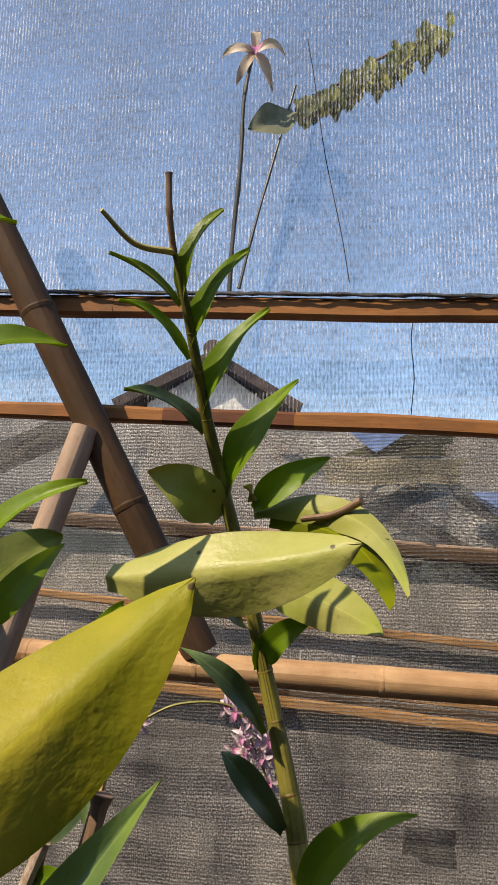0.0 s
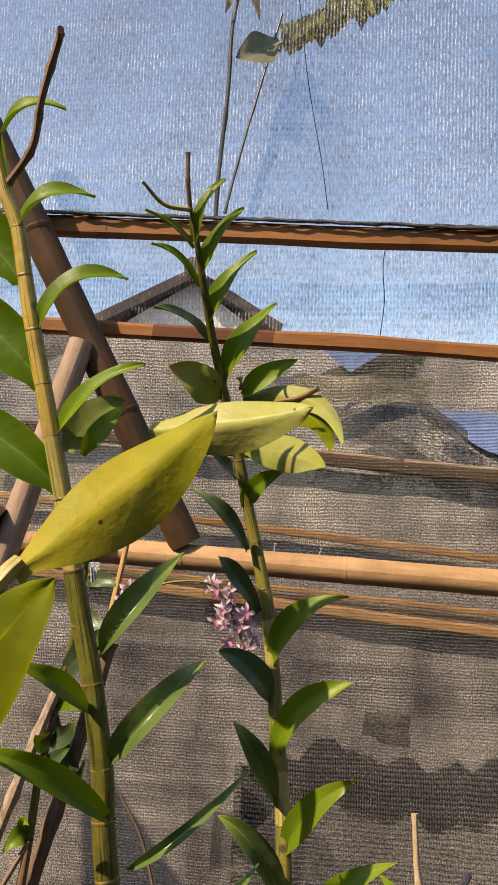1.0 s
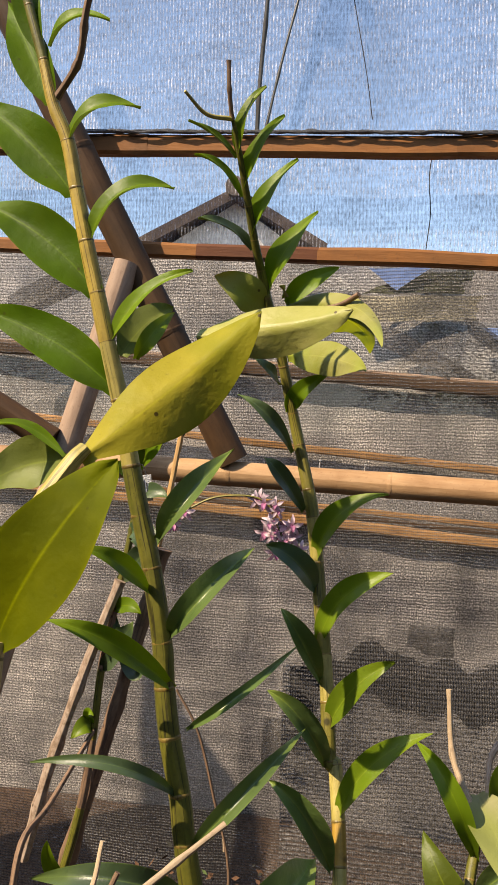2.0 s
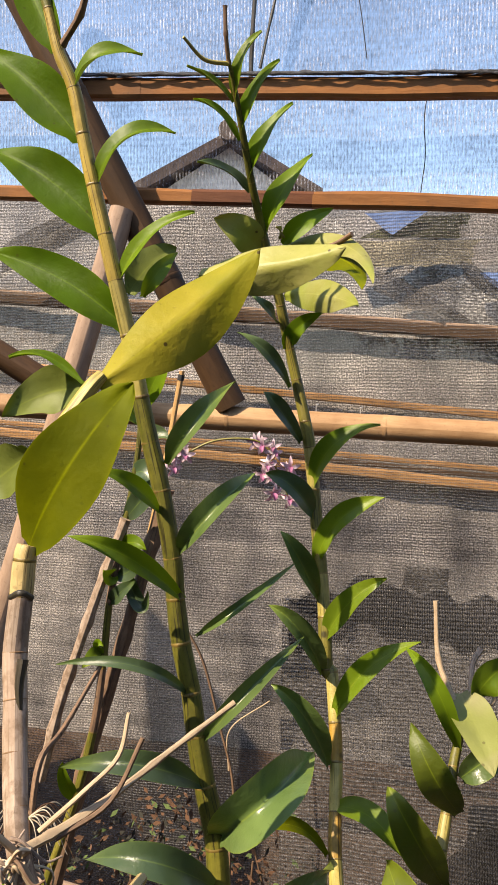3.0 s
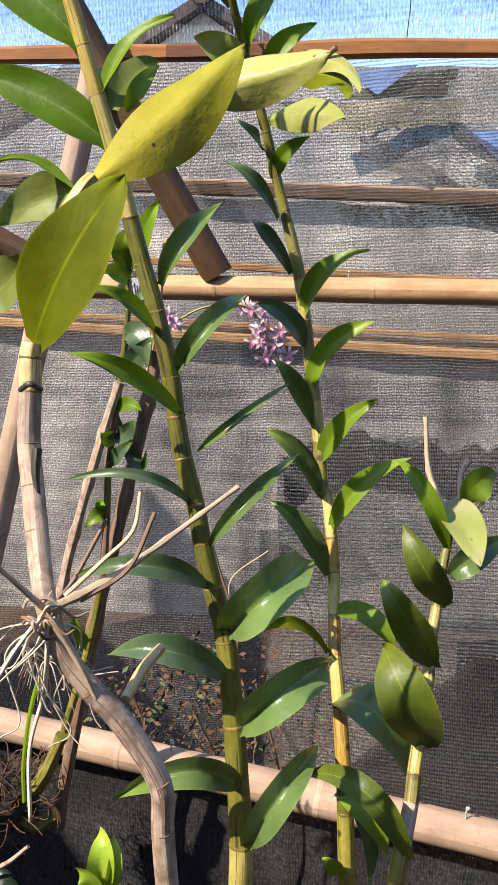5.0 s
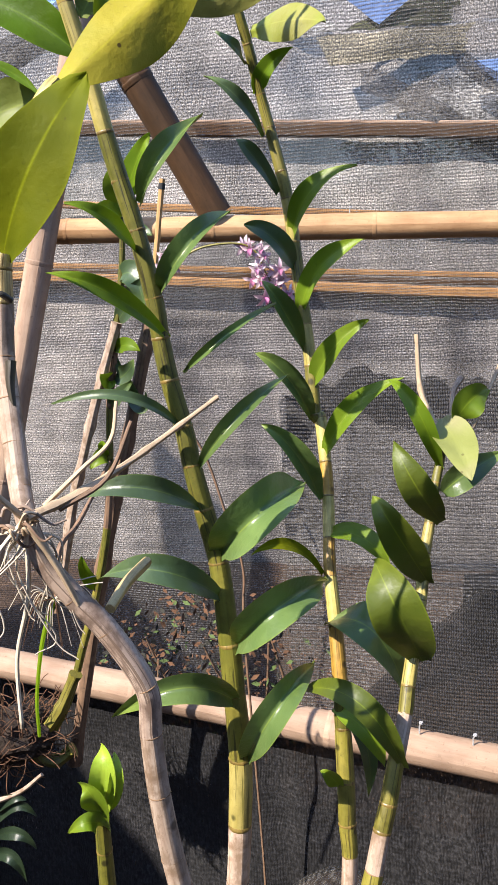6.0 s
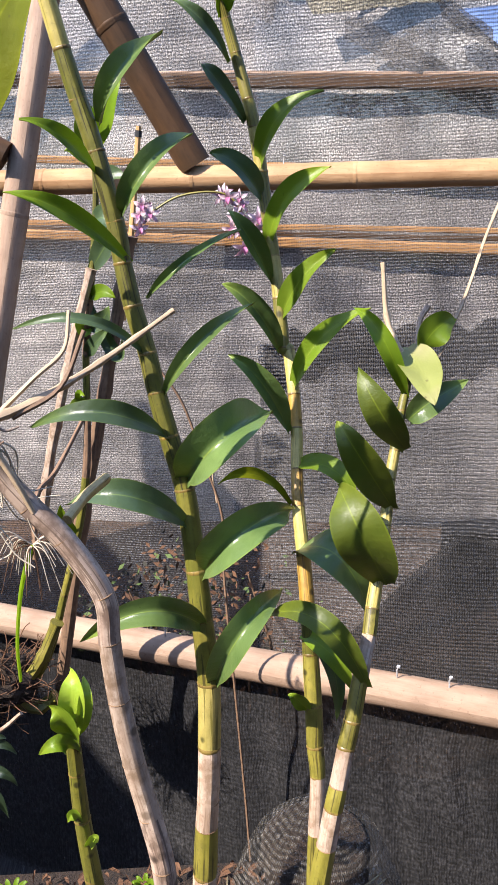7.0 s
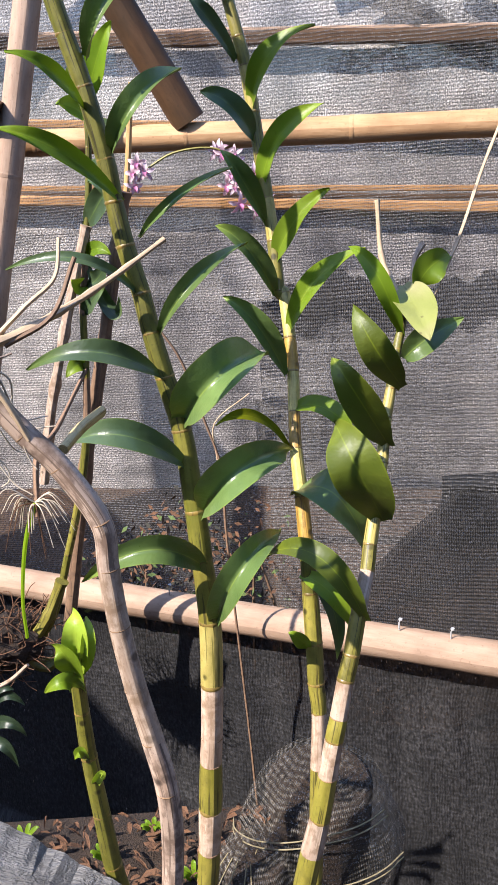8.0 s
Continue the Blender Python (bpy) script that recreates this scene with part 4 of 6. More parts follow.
leaf(k2, (-0.0808, 0.4085, 1.5655), (-0.1191, 0.4165, 1.5934), (-0.1695, 0.4335, 1.6125), 0.0255, LUSH, (-0.2, -1, 0.3), 0.4)
leaf(k2, (-0.0922, 0.4089, 1.6175), (-0.125, 0.4169, 1.6497), (-0.1683, 0.4339, 1.673), 0.0290, LUSH, (-0.2, -1, 0.3), 0.4)
leaf(k2, (-0.1059, 0.4093, 1.6702), (-0.1338, 0.4173, 1.7019), (-0.1699, 0.4343, 1.7313), 0.0286, LUSH, (-0.2, -1, 0.3), 0.4)
leaf(k2, (-0.1192, 0.4096, 1.7195), (-0.1344, 0.4176, 1.751), (-0.153, 0.4346, 1.787), 0.0214, LUSH, (-0.2, -1, 0.3), 0.4)
leaf(k2, (-0.126, 0.4098, 1.7477), (-0.1371, 0.4178, 1.7829), (-0.1441, 0.4348, 1.8254), 0.0156, LUSH, (-0.2, -1, 0.3), 0.4)
leaf(k2, (-0.0785, 0.4086, 1.5847), (-0.0667, 0.4186, 1.6036), (-0.0531, 0.4286, 1.6140), 0.0214, UNDER, (0.1, -1, 0.1), 0.2)
leaf(k2, (-0.0704, 0.4086, 1.5832), (-0.0617, 0.4086, 1.5970), (-0.0524, 0.4286, 1.6117), 0.0099, LIME, (0.5, -1, 0.1), 0.3)
twig(k2, [(-0.1166, 0.4097, 1.7233), (-0.1028, 0.3998, 1.7391), (-0.0971, 0.3899, 1.7596), (-0.0880, 0.3800, 1.7848), (-0.0849, 0.3700, 1.7840)], .0021, .0018, BROWN, "old_spike", "dry brown flower spike", 3, 5)

k1 = thing("orchid_plant", (0.0354, 0.3800, 0.8118), "tall slender orchid cane with fresh green leaves", "orchid", "orchids on the bench")
K1 = [(0.0392, 0.3450, 0.8833), (0.0444, 0.3517, 0.9446), (0.0495, 0.3623, 1.0090), (0.0532, 0.3724, 1.0498), (0.0526, 0.3778, 1.0713), (0.0530, 0.3850, 1.0999), (0.0528, 0.3951, 1.1354), (0.0527, 0.4024, 1.1609), (0.0521, 0.4214, 1.1981), (0.0510, 0.4388, 1.2280), (0.0521, 0.4552, 1.2502), (0.0539, 0.4729, 1.2757), (0.0535, 0.4843, 1.2985), (0.0519, 0.4993, 1.3285), (0.0483, 0.5002, 1.3306), (0.0468, 0.5105, 1.3659), (0.0449, 0.5192, 1.3958), (0.0417, 0.5280, 1.4262), (0.0392, 0.5357, 1.4552), (0.0356, 0.5405, 1.4869), (0.0322, 0.5434, 1.5059), (0.0252, 0.5481, 1.5373), (0.0197, 0.5479, 1.5602), (0.0121, 0.5415, 1.5925), (0.0057, 0.5366, 1.6168), (-0.0006, 0.5322, 1.6390), (-0.0055, 0.5265, 1.6570), (-0.0103, 0.5172, 1.6757), (-0.0146, 0.5073, 1.6955), (-0.0180, 0.4993, 1.7115), (-0.0214, 0.4915, 1.7271), (-0.0242, 0.4854, 1.7392), (-0.0257, 0.4831, 1.7437)]
cane(k1, K1, [0.0056, 0.0054, 0.0055, 0.0055, 0.0061, 0.0060, 0.0056, 0.0054, 0.0050, 0.0045, 0.0043, 0.0044, 0.0046, 0.0046, 0.0048, 0.0048, 0.0046, 0.0047, 0.0047, 0.0047, 0.0045, 0.0041, 0.0039, 0.0037, 0.0034, 0.0032, 0.0030, 0.0028, 0.0026, 0.0022, 0.0018, 0.0014, 0.0011], [OLSTEM, OLSTEM, SHEATH, OLSTEM, OLSTEM, OLSTEM, STEM, AMBER, GOLD, AMBER, GOLD, AMBER, GOLD, OLSTEM, OLSTEM, GOLD, OLSTEM, OLSTEM, GOLD, OLSTEM, OLSTEM, OLSTEM, OLSTEM, OLSTEM, STEM, STEM, STEM, STEM, STEM, STEM, STEM, STEM], 200)
leaf(k1, (-0.0220, 0.4923, 1.7255), (-0.0176, 0.4823, 1.7455), (-0.0047, 0.4823, 1.7641), 0.0107, LIME, (-0.35, -0.75, 0.5), 0.4)
leaf(k1, (-0.0175, 0.5016, 1.7067), (-0.0090, 0.4916, 1.7281), (0.0077, 0.4916, 1.7496), 0.0128, GREEN, (-0.35, -0.75, 0.5), 0.4)
leaf(k1, (-0.0122, 0.5155, 1.6790), (-0.0018, 0.5055, 1.7038), (0.0175, 0.5055, 1.7265), 0.0145, GREEN, (-0.35, -0.75, 0.5), 0.4)
leaf(k1, (0.0000, 0.5314, 1.6428), (0.0111, 0.5214, 1.6704), (0.0331, 0.5314, 1.6998), 0.0182, GREEN, (-0.35, -0.75, 0.5), 0.4)
leaf(k1, (-0.0230, 0.4938, 1.7223), (-0.0352, 0.4838, 1.7326), (-0.0522, 0.4738, 1.7386), 0.0063, LIME, (-0.3, -0.7, 0.6), 0.4)
leaf(k1, (-0.0188, 0.5046, 1.7008), (-0.0325, 0.4946, 1.7169), (-0.0489, 0.4846, 1.7214), 0.0071, GREEN, (-0.3, -0.7, 0.6), 0.4)
leaf(k1, (-0.0116, 0.5201, 1.6699), (-0.0281, 0.5101, 1.6824), (-0.0471, 0.5001, 1.6853), 0.0106, DEEP, (-0.3, -0.7, 0.6), 0.4)
leaf(k1, (-0.0044, 0.5338, 1.6307), (-0.0183, 0.5238, 1.6429), (-0.0363, 0.5138, 1.6502), 0.0249, PALE, (-0.1, -1, 0.2), 0.3)
leaf(k1, (0.0125, 0.5328, 1.6358), (0.0272, 0.5228, 1.6486), (0.0488, 0.5328, 1.6614), 0.0142, GREEN, (0.2, -0.9, 0.3), 0.4)
leaf(k1, (0.0104, 0.5321, 1.6395), (0.0116, 0.5221, 1.6424), (0.0079, 0.5121, 1.6444), 0.0060, PALE, (0.2, -0.9, 0.3), 0.4)
leaf(k1, (0.0126, 0.5333, 1.6336), (0.0544, 0.5033, 1.6303), (0.0666, 0.4400, 1.5968), 0.0158, PALE, (0, -1, 0.15), -0.3)
leaf(k1, (0.0204, 0.5339, 1.6306), (0.0531, 0.4989, 1.6199), (0.0597, 0.4350, 1.5930), 0.0199, OLIVE, (0, -1, 0.15), -0.3)
leaf(k1, (0.0141, 0.5399, 1.6002), (0.0389, 0.4899, 1.5947), (0.0580, 0.4450, 1.5827), 0.0230, PALE, (0, -1, 0.0), -0.3)
leaf(k1, (-0.0419, 0.4497, 1.6012), (0.0031, 0.4300, 1.6041), (0.0465, 0.4150, 1.6131), 0.0292, PALE, (0, -1, 0.1), -0.6, 0, "leaf", "large pale yellow-green leaf", sharp=.5, peak=.9, crease=1.1)
leaf(k1, (0.0165, 0.5478, 1.5609), (0.0253, 0.5378, 1.5755), (0.0431, 0.5278, 1.5864), 0.0137, GREEN, (0.2, -0.9, 0.4), 0.4)
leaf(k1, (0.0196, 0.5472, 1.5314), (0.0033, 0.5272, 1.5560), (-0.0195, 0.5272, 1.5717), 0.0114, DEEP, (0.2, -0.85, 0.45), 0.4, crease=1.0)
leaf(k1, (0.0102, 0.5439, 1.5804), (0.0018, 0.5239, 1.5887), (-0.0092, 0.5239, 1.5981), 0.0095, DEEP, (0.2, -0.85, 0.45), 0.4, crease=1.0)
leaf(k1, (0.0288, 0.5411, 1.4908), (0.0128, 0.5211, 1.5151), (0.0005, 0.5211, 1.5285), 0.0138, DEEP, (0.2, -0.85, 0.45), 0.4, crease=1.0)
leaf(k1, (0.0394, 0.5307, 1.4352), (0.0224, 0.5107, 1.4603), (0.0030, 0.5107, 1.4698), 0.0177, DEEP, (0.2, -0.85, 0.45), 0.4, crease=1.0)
leaf(k1, (0.0417, 0.5141, 1.3785), (0.0269, 0.4941, 1.4118), (0.0137, 0.4941, 1.4316), 0.0145, FRESH, (0.2, -0.9, 0.35), 0.95, crease=1.0)
leaf(k1, (0.0450, 0.4993, 1.3287), (0.0271, 0.4793, 1.3657), (0.0062, 0.4793, 1.3828), 0.0149, FRESH, (0.2, -0.9, 0.35), 0.95, crease=1.0)
leaf(k1, (0.0481, 0.4719, 1.2739), (0.0293, 0.4519, 1.3178), (0.0079, 0.4519, 1.3380), 0.0157, FRESH, (0.2, -0.9, 0.35), 0.95, crease=1.0)
leaf(k1, (0.0455, 0.4398, 1.2296), (0.0224, 0.4198, 1.2611), (-0.0035, 0.4098, 1.2602), 0.0098, OLIVE, (-0.1, -0.6, 0.8), 0.4)
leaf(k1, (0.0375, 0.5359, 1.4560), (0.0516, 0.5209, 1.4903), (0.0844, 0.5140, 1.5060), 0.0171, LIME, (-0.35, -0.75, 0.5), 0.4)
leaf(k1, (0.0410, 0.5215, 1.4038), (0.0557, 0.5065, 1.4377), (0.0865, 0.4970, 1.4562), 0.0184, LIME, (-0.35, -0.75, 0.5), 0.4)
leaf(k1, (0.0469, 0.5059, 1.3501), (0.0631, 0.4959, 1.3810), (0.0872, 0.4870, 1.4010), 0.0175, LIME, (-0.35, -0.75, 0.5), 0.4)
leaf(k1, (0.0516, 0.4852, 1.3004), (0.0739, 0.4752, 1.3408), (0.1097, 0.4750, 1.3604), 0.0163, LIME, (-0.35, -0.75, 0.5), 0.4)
leaf(k1, (0.0521, 0.4572, 1.2529), (0.0733, 0.4372, 1.2572), (0.0916, 0.4272, 1.2382), 0.0183, LIME, (0.1, -0.6, 0.8), 0.3)
leaf(k1, (0.0479, 0.4234, 1.2015), (0.0734, 0.3834, 1.2143), (0.0953, 0.3934, 1.1596), 0.0287, FRESH, (0.3, -0.8, 0.6), 0.3, 0, "leaf", "broad shiny green leaf")
leaf(k1, (0.0473, 0.3988, 1.1484), (0.0661, 0.3788, 1.1440), (0.0791, 0.3788, 1.1151), 0.0153, LIME, (0.3, -0.8, 0.5), 0.3)
leaf(k1, (0.0580, 0.4046, 1.1338), (0.0707, 0.4046, 1.1084), (0.0707, 0.4046, 1.0692), 0.0126, DEEP, (0.3, -0.9, 0.1), 0.3)
leaf(k1, (0.0491, 0.3840, 1.0961), (0.0423, 0.3740, 1.1126), (0.0353, 0.3740, 1.1185), 0.0105, LIME, (-0.2, -0.8, 0.5), 0.3)
twig(k1, [(-0.0257, 0.4834, 1.7431), (-0.0410, 0.4700, 1.7405), (-0.0528, 0.4550, 1.7478)], .0016, .0009, GOLD, "spike", "thin yellowish old flower spike", 5)
twig(k1, [(-0.0257, 0.4834, 1.7431), (-0.0274, 0.4750, 1.7582), (-0.0279, 0.4700, 1.7738)], .0015, .0014, BROWN, "spike", "thin dark old flower spike", 6, 6)
twig(k1, [(0.0347, 0.5200, 1.6304), (0.0485, 0.5100, 1.6321), (0.0592, 0.5000, 1.6373)], .0016, .0019, BROWN, "stub", "", 7)

kr = thing("orchid_plant", (0.0306, 0.3000, 0.9206), "short leaning orchid cane with broad olive leaves", "orchid", "orchids on the bench")
KR = [(0.0301, 0.2931, 0.9671), (0.0388, 0.2973, 1.0017), (0.0454, 0.3004, 1.0269), (0.0521, 0.3041, 1.0576), (0.0577, 0.3072, 1.0835), (0.0614, 0.3106, 1.0970), (0.0674, 0.3186, 1.1188), (0.0721, 0.3239, 1.1334), (0.0793, 0.3353, 1.1582), (0.0867, 0.3481, 1.1783), (0.0901, 0.3566, 1.1915), (0.0954, 0.3674, 1.2097), (0.1028, 0.3822, 1.2362), (0.1088, 0.3978, 1.2611), (0.1139, 0.4086, 1.2766), (0.1212, 0.4242, 1.2988), (0.1273, 0.4336, 1.3172), (0.1329, 0.4421, 1.3341)]
cane(kr, KR, [0.0075, 0.0073, 0.0067, 0.0064, 0.0060, 0.0058, 0.0056, 0.0053, 0.0049, 0.0046, 0.0046, 0.0043, 0.0040, 0.0037, 0.0035, 0.0032, 0.0028, 0.0023], [OLSTEM, SHEATH, OLSTEM, SHEATH, OLSTEM, SHEATH, OLSTEM, OLSTEM, SHEATH, OLSTEM, GOLD, GOLD, GOLD, GOLD, STEM, STEM, STEM], 300)
leaf(kr, (0.1218, 0.4091, 1.2772), (0.1005, 0.3891, 1.3113), (0.0902, 0.4050, 1.3345), 0.0206, OLIVE_SHADE, (-0.25, -1, 0.2), 0.25)
leaf(kr, (0.1086, 0.3874, 1.2454), (0.0860, 0.3674, 1.2876), (0.0737, 0.3790, 1.3091), 0.0224, OLIVE_SHADE, (-0.25, -1, 0.2), 0.25)
leaf(kr, (0.1003, 0.3639, 1.2035), (0.0808, 0.3439, 1.2520), (0.0730, 0.3730, 1.2685), 0.0318, OLIVE_SHADE, (-0.25, -1, 0.2), 0.25, 0, "leaf", "broad olive leaf facing out", sharp=.5)
leaf(kr, (0.0828, 0.3314, 1.1522), (0.0539, 0.3314, 1.2010), (0.0226, 0.3814, 1.1739), 0.0158, OLIVE_SHADE, (-0.1, -0.7, 0.7), 0.4)
leaf(kr, (0.1252, 0.4287, 1.3074), (0.1079, 0.4187, 1.3503), (0.0945, 0.4487, 1.3655), 0.0123, GREEN, (-0.3, -0.8, 0.5), 0.4)
leaf(kr, (0.1295, 0.4437, 1.3375), (0.1316, 0.4137, 1.3290), (0.1337, 0.3830, 1.3146), 0.0272, WAN, (0.0, -1, 0.15), 0.2)
leaf(kr, (0.1379, 0.4425, 1.3350), (0.1480, 0.4425, 1.3492), (0.1659, 0.4600, 1.3521), 0.0210, LIME, (0.3, -0.9, 0.3), 0.3)
leaf(kr, (0.1250, 0.4205, 1.2936), (0.1412, 0.4205, 1.3063), (0.1697, 0.4405, 1.3132), 0.0186, FRESH, (0.3, -0.8, 0.6), 0.6)
twig(kr, [(0.1245, 0.4400, 1.3336), (0.1173, 0.4550, 1.3559), (0.1161, 0.4630, 1.3925)], .0022, .0016, TWIG, "old_spike", "dry pale flower spike", 8, 6)
twig(kr, [(0.1342, 0.4400, 1.3382), (0.1396, 0.4550, 1.3527), (0.1461, 0.4590, 1.3621)], .0013, .0024, SHEATH, "bud", "small whitish bud", 9)
twig(kr, [(0.1514, 0.4500, 1.3275), (0.1741, 0.4700, 1.3649), (0.1925, 0.4900, 1.4016), (0.2085, 0.5000, 1.4342)], .0013, .0011, TWIG, "old_spike", "long dry flower spike", 10, 5)

k0 = thing("orchid_plant", (-0.0408, 0.2200, 1.0357), "old grey-white bent orchid cane with yellowing leaves", "orchid", "orchids on the bench")
K0 = [(-0.0403, 0.2165, 1.0574), (-0.0343, 0.2176, 1.1036), (-0.0331, 0.2185, 1.1398), (-0.0367, 0.2193, 1.1710), (-0.0411, 0.2201, 1.2012), (-0.0443, 0.2217, 1.2340), (-0.0455, 0.2232, 1.2635), (-0.0459, 0.2243, 1.2858), (-0.0597, 0.2257, 1.3126), (-0.0718, 0.2264, 1.3280), (-0.0822, 0.2272, 1.3439), (-0.0871, 0.2282, 1.3602), (-0.0916, 0.2383, 1.3721), (-0.0953, 0.2497, 1.3881), (-0.0982, 0.2595, 1.4052), (-0.1010, 0.2684, 1.4219), (-0.0998, 0.2732, 1.4445), (-0.0992, 0.2762, 1.4586), (-0.0981, 0.2775, 1.4648)]
cane(k0, K0, [0.0057, 0.0057, 0.0056, 0.0054, 0.0053, 0.0051, 0.0050, 0.0049, 0.0051, 0.0051, 0.0048, 0.0045, 0.0046, 0.0049, 0.0049, 0.0051, 0.0049, 0.0049, 0.0046], [DRY, DRY, DRY, SHEATH, SHEATH, SHEATH, DRY, DRY, DRY, DRY, DRY, SHEATH, SHEATH, SHEATH, SHEATH, SHEATH, TANSTEM, TANSTEM], 400)
leaf(k0, (-0.0976, 0.2774, 1.4643), (-0.0776, 0.2674, 1.5004), (-0.0537, 0.2774, 1.5332), 0.0346, OLIVE, (-0.15, -1, 0.25), 0.12, 0, "leaf", "large olive-yellow leaf with dark specks", sharp=.5)
leaf(k0, (-0.0746, 0.3050, 1.5327), (-0.0400, 0.3250, 1.5628), (-0.0027, 0.3450, 1.5999), 0.0341, YELLOW, (-0.12, -1, 0.15), -0.5, 0, "leaf", "large yellow leaf with dark specks", sharp=.6, peak=1.1, crease=1.05)
twig(k0, [(-0.0729, 0.3080, 1.5366), (-0.0785, 0.3040, 1.5296), (-0.0951, 0.2980, 1.5047)], .0030, .0040, GOLD, "leaf_sheath", "golden leaf sheath", 31)
leaf(k0, (-0.0829, 0.3150, 1.5297), (-0.1026, 0.3250, 1.5280), (-0.1211, 0.3150, 1.5174), 0.0231, UNDER, (-0.1, -1, 0.2), 0.35)
leaf(k0, (-0.0834, 0.3150, 1.5328), (-0.1004, 0.3150, 1.5452), (-0.1144, 0.3050, 1.5445), 0.0052, GREEN, (-0.2, -0.7, 0.6), 0.4)
leaf(k0, (-0.1080, 0.3150, 1.5008), (-0.1283, 0.3350, 1.4870), (-0.1438, 0.3250, 1.4746), 0.0253, UNDER, (0, -1, 0.2), 0.3)
twig(k0, [(-0.0851, 0.2220, 1.3652), (-0.0719, 0.2350, 1.3675), (-0.0553, 0.2500, 1.3731), (-0.0359, 0.2680, 1.3820), (-0.0106, 0.2830, 1.3963)], 0.002, 0.0011, TWIG, "aerial_root", "long pale dry root", 11, 4)
twig(k0, [(-0.0750, 0.2320, 1.3644), (-0.0566, 0.2430, 1.3732), (-0.0451, 0.2500, 1.3953)], 0.0012, 0.001, BROWN, "aerial_root", "", 12)
twig(k0, [(-0.0862, 0.2220, 1.3652), (-0.0929, 0.2150, 1.3776), (-0.0989, 0.2050, 1.3916)], 0.0015, 0.001, TWIG, "aerial_root", "", 13)
twig(k0, [(-0.0868, 0.2220, 1.3641), (-0.0966, 0.2150, 1.3532), (-0.1074, 0.2100, 1.3368)], 0.0011, 0.0008, ROOT, "aerial_root", "", 14)
twig(k0, [(-0.0861, 0.2220, 1.3616), (-0.0902, 0.2250, 1.3306), (-0.1005, 0.2300, 1.2989), (-0.1033, 0.2300, 1.2641)], 0.001, 0.0008, ROOT, "aerial_root", "", 15)
twig(k0, [(-0.0832, 0.2180, 1.3633), (-0.0743, 0.2200, 1.3428), (-0.0692, 0.2220, 1.3266)], 0.0016, 0.0012, TWIG, "aerial_root", "", 17)
twig(k0, [(-0.0608, 0.2400, 1.3149), (-0.0560, 0.2600, 1.3177), (-0.0495, 0.2790, 1.3187)], 0.0024, 0.0026, TANSTEM, "stub", "pale cut stub of a stem", 16)
twig(k0, [(-0.0817, 0.2350, 1.3654), (-0.0659, 0.2400, 1.3786), (-0.0548, 0.2500, 1.3876), (-0.0515, 0.2550, 1.4031)], 0.0012, 0.0009, TWIG, "aerial_root", "", 18)
twig(k0, [(-0.0957, 0.2620, 1.4213), (-0.0962, 0.2580, 1.4106), (-0.0943, 0.2540, 1.3977)], 0.0022, 0.0012, STALK, "peeling_sheath", "dark peeling strip of dry sheath", 19)
twig(k0, [(-0.1005, 0.2620, 1.4468), (-0.0951, 0.2580, 1.4498), (-0.0921, 0.2620, 1.4466)], 0.0012, 0.0015, STALK, "peeling_sheath", "dark torn sheath edge", 20)
rng = random.Random(7)
for n_ in range(16):
    u0 = Vector((-0.0871, 0.2250, 1.3592))
    d = Vector((rng.uniform(-.04, .03), rng.uniform(-.02, .03), -rng.uniform(.02, .06)))
    twig(k0, [u0, u0 + d * 0.35 + Vector((rng.uniform(-.012, .012), 0, .004)), u0 + d * 0.7 + Vector((rng.uniform(-.008, .008), 0, -.006)), u0 + d * 0.95 + Vector((rng.uniform(-.01, .01), 0, 0))], .0005, .00025, ROOT, "fine_root", "", n_)

ks = thing("orchid_shoot", (-0.1105, 0.3600, 0.8657), "young bright green orchid shoot", "orchid", "orchids on the bench")
KS = [(-0.1028, 0.3480, 0.9049), (-0.1065, 0.3480, 0.9459), (-0.1078, 0.3480, 0.9954), (-0.1090, 0.3480, 1.0470), (-0.1081, 0.3480, 1.0857), (-0.1069, 0.3480, 1.1179)]
cane(ks, KS, [0.0073, 0.0069, 0.0063, 0.0057, 0.0051, 0.0045], [STEM, STEM, STEM, STEM, STEM], 500)
leaf(ks, (-0.1076, 0.3480, 1.1134), (-0.0990, 0.3330, 1.1532), (-0.1012, 0.3480, 1.1663), 0.0165, YOUNG, (0, -1, 0.1), 0.35, 0, "leaf", "", sharp=.55)
leaf(ks, (-0.1036, 0.3480, 1.1153), (-0.0919, 0.3330, 1.1491), (-0.0942, 0.3480, 1.1597), 0.0102, YOUNG, (0.4, -1, 0.1), 0.35)
leaf(ks, (-0.1068, 0.3480, 1.1065), (-0.1045, 0.3280, 1.1420), (-0.1142, 0.3330, 1.1506), 0.0159, LIME, (-0.1, -1, 0.1), 0.35)
leaf(ks, (-0.1038, 0.3480, 1.1016), (-0.1090, 0.3280, 1.1256), (-0.1229, 0.3280, 1.1181), 0.0122, LIME, (-0.1, -0.7, 0.7), 0.35)
leaf(ks, (-0.1109, 0.3480, 1.0422), (-0.1111, 0.3380, 1.0605), (-0.1160, 0.3380, 1.0545), 0.0082, LIME, (-0.1, -0.8, 0.5), 0.35)
leaf(ks, (-0.1107, 0.3480, 1.0167), (-0.1009, 0.3380, 1.0396), (-0.0984, 0.3380, 1.0357), 0.0077, YOUNG, (0.3, -0.9, 0.3), 0.35)


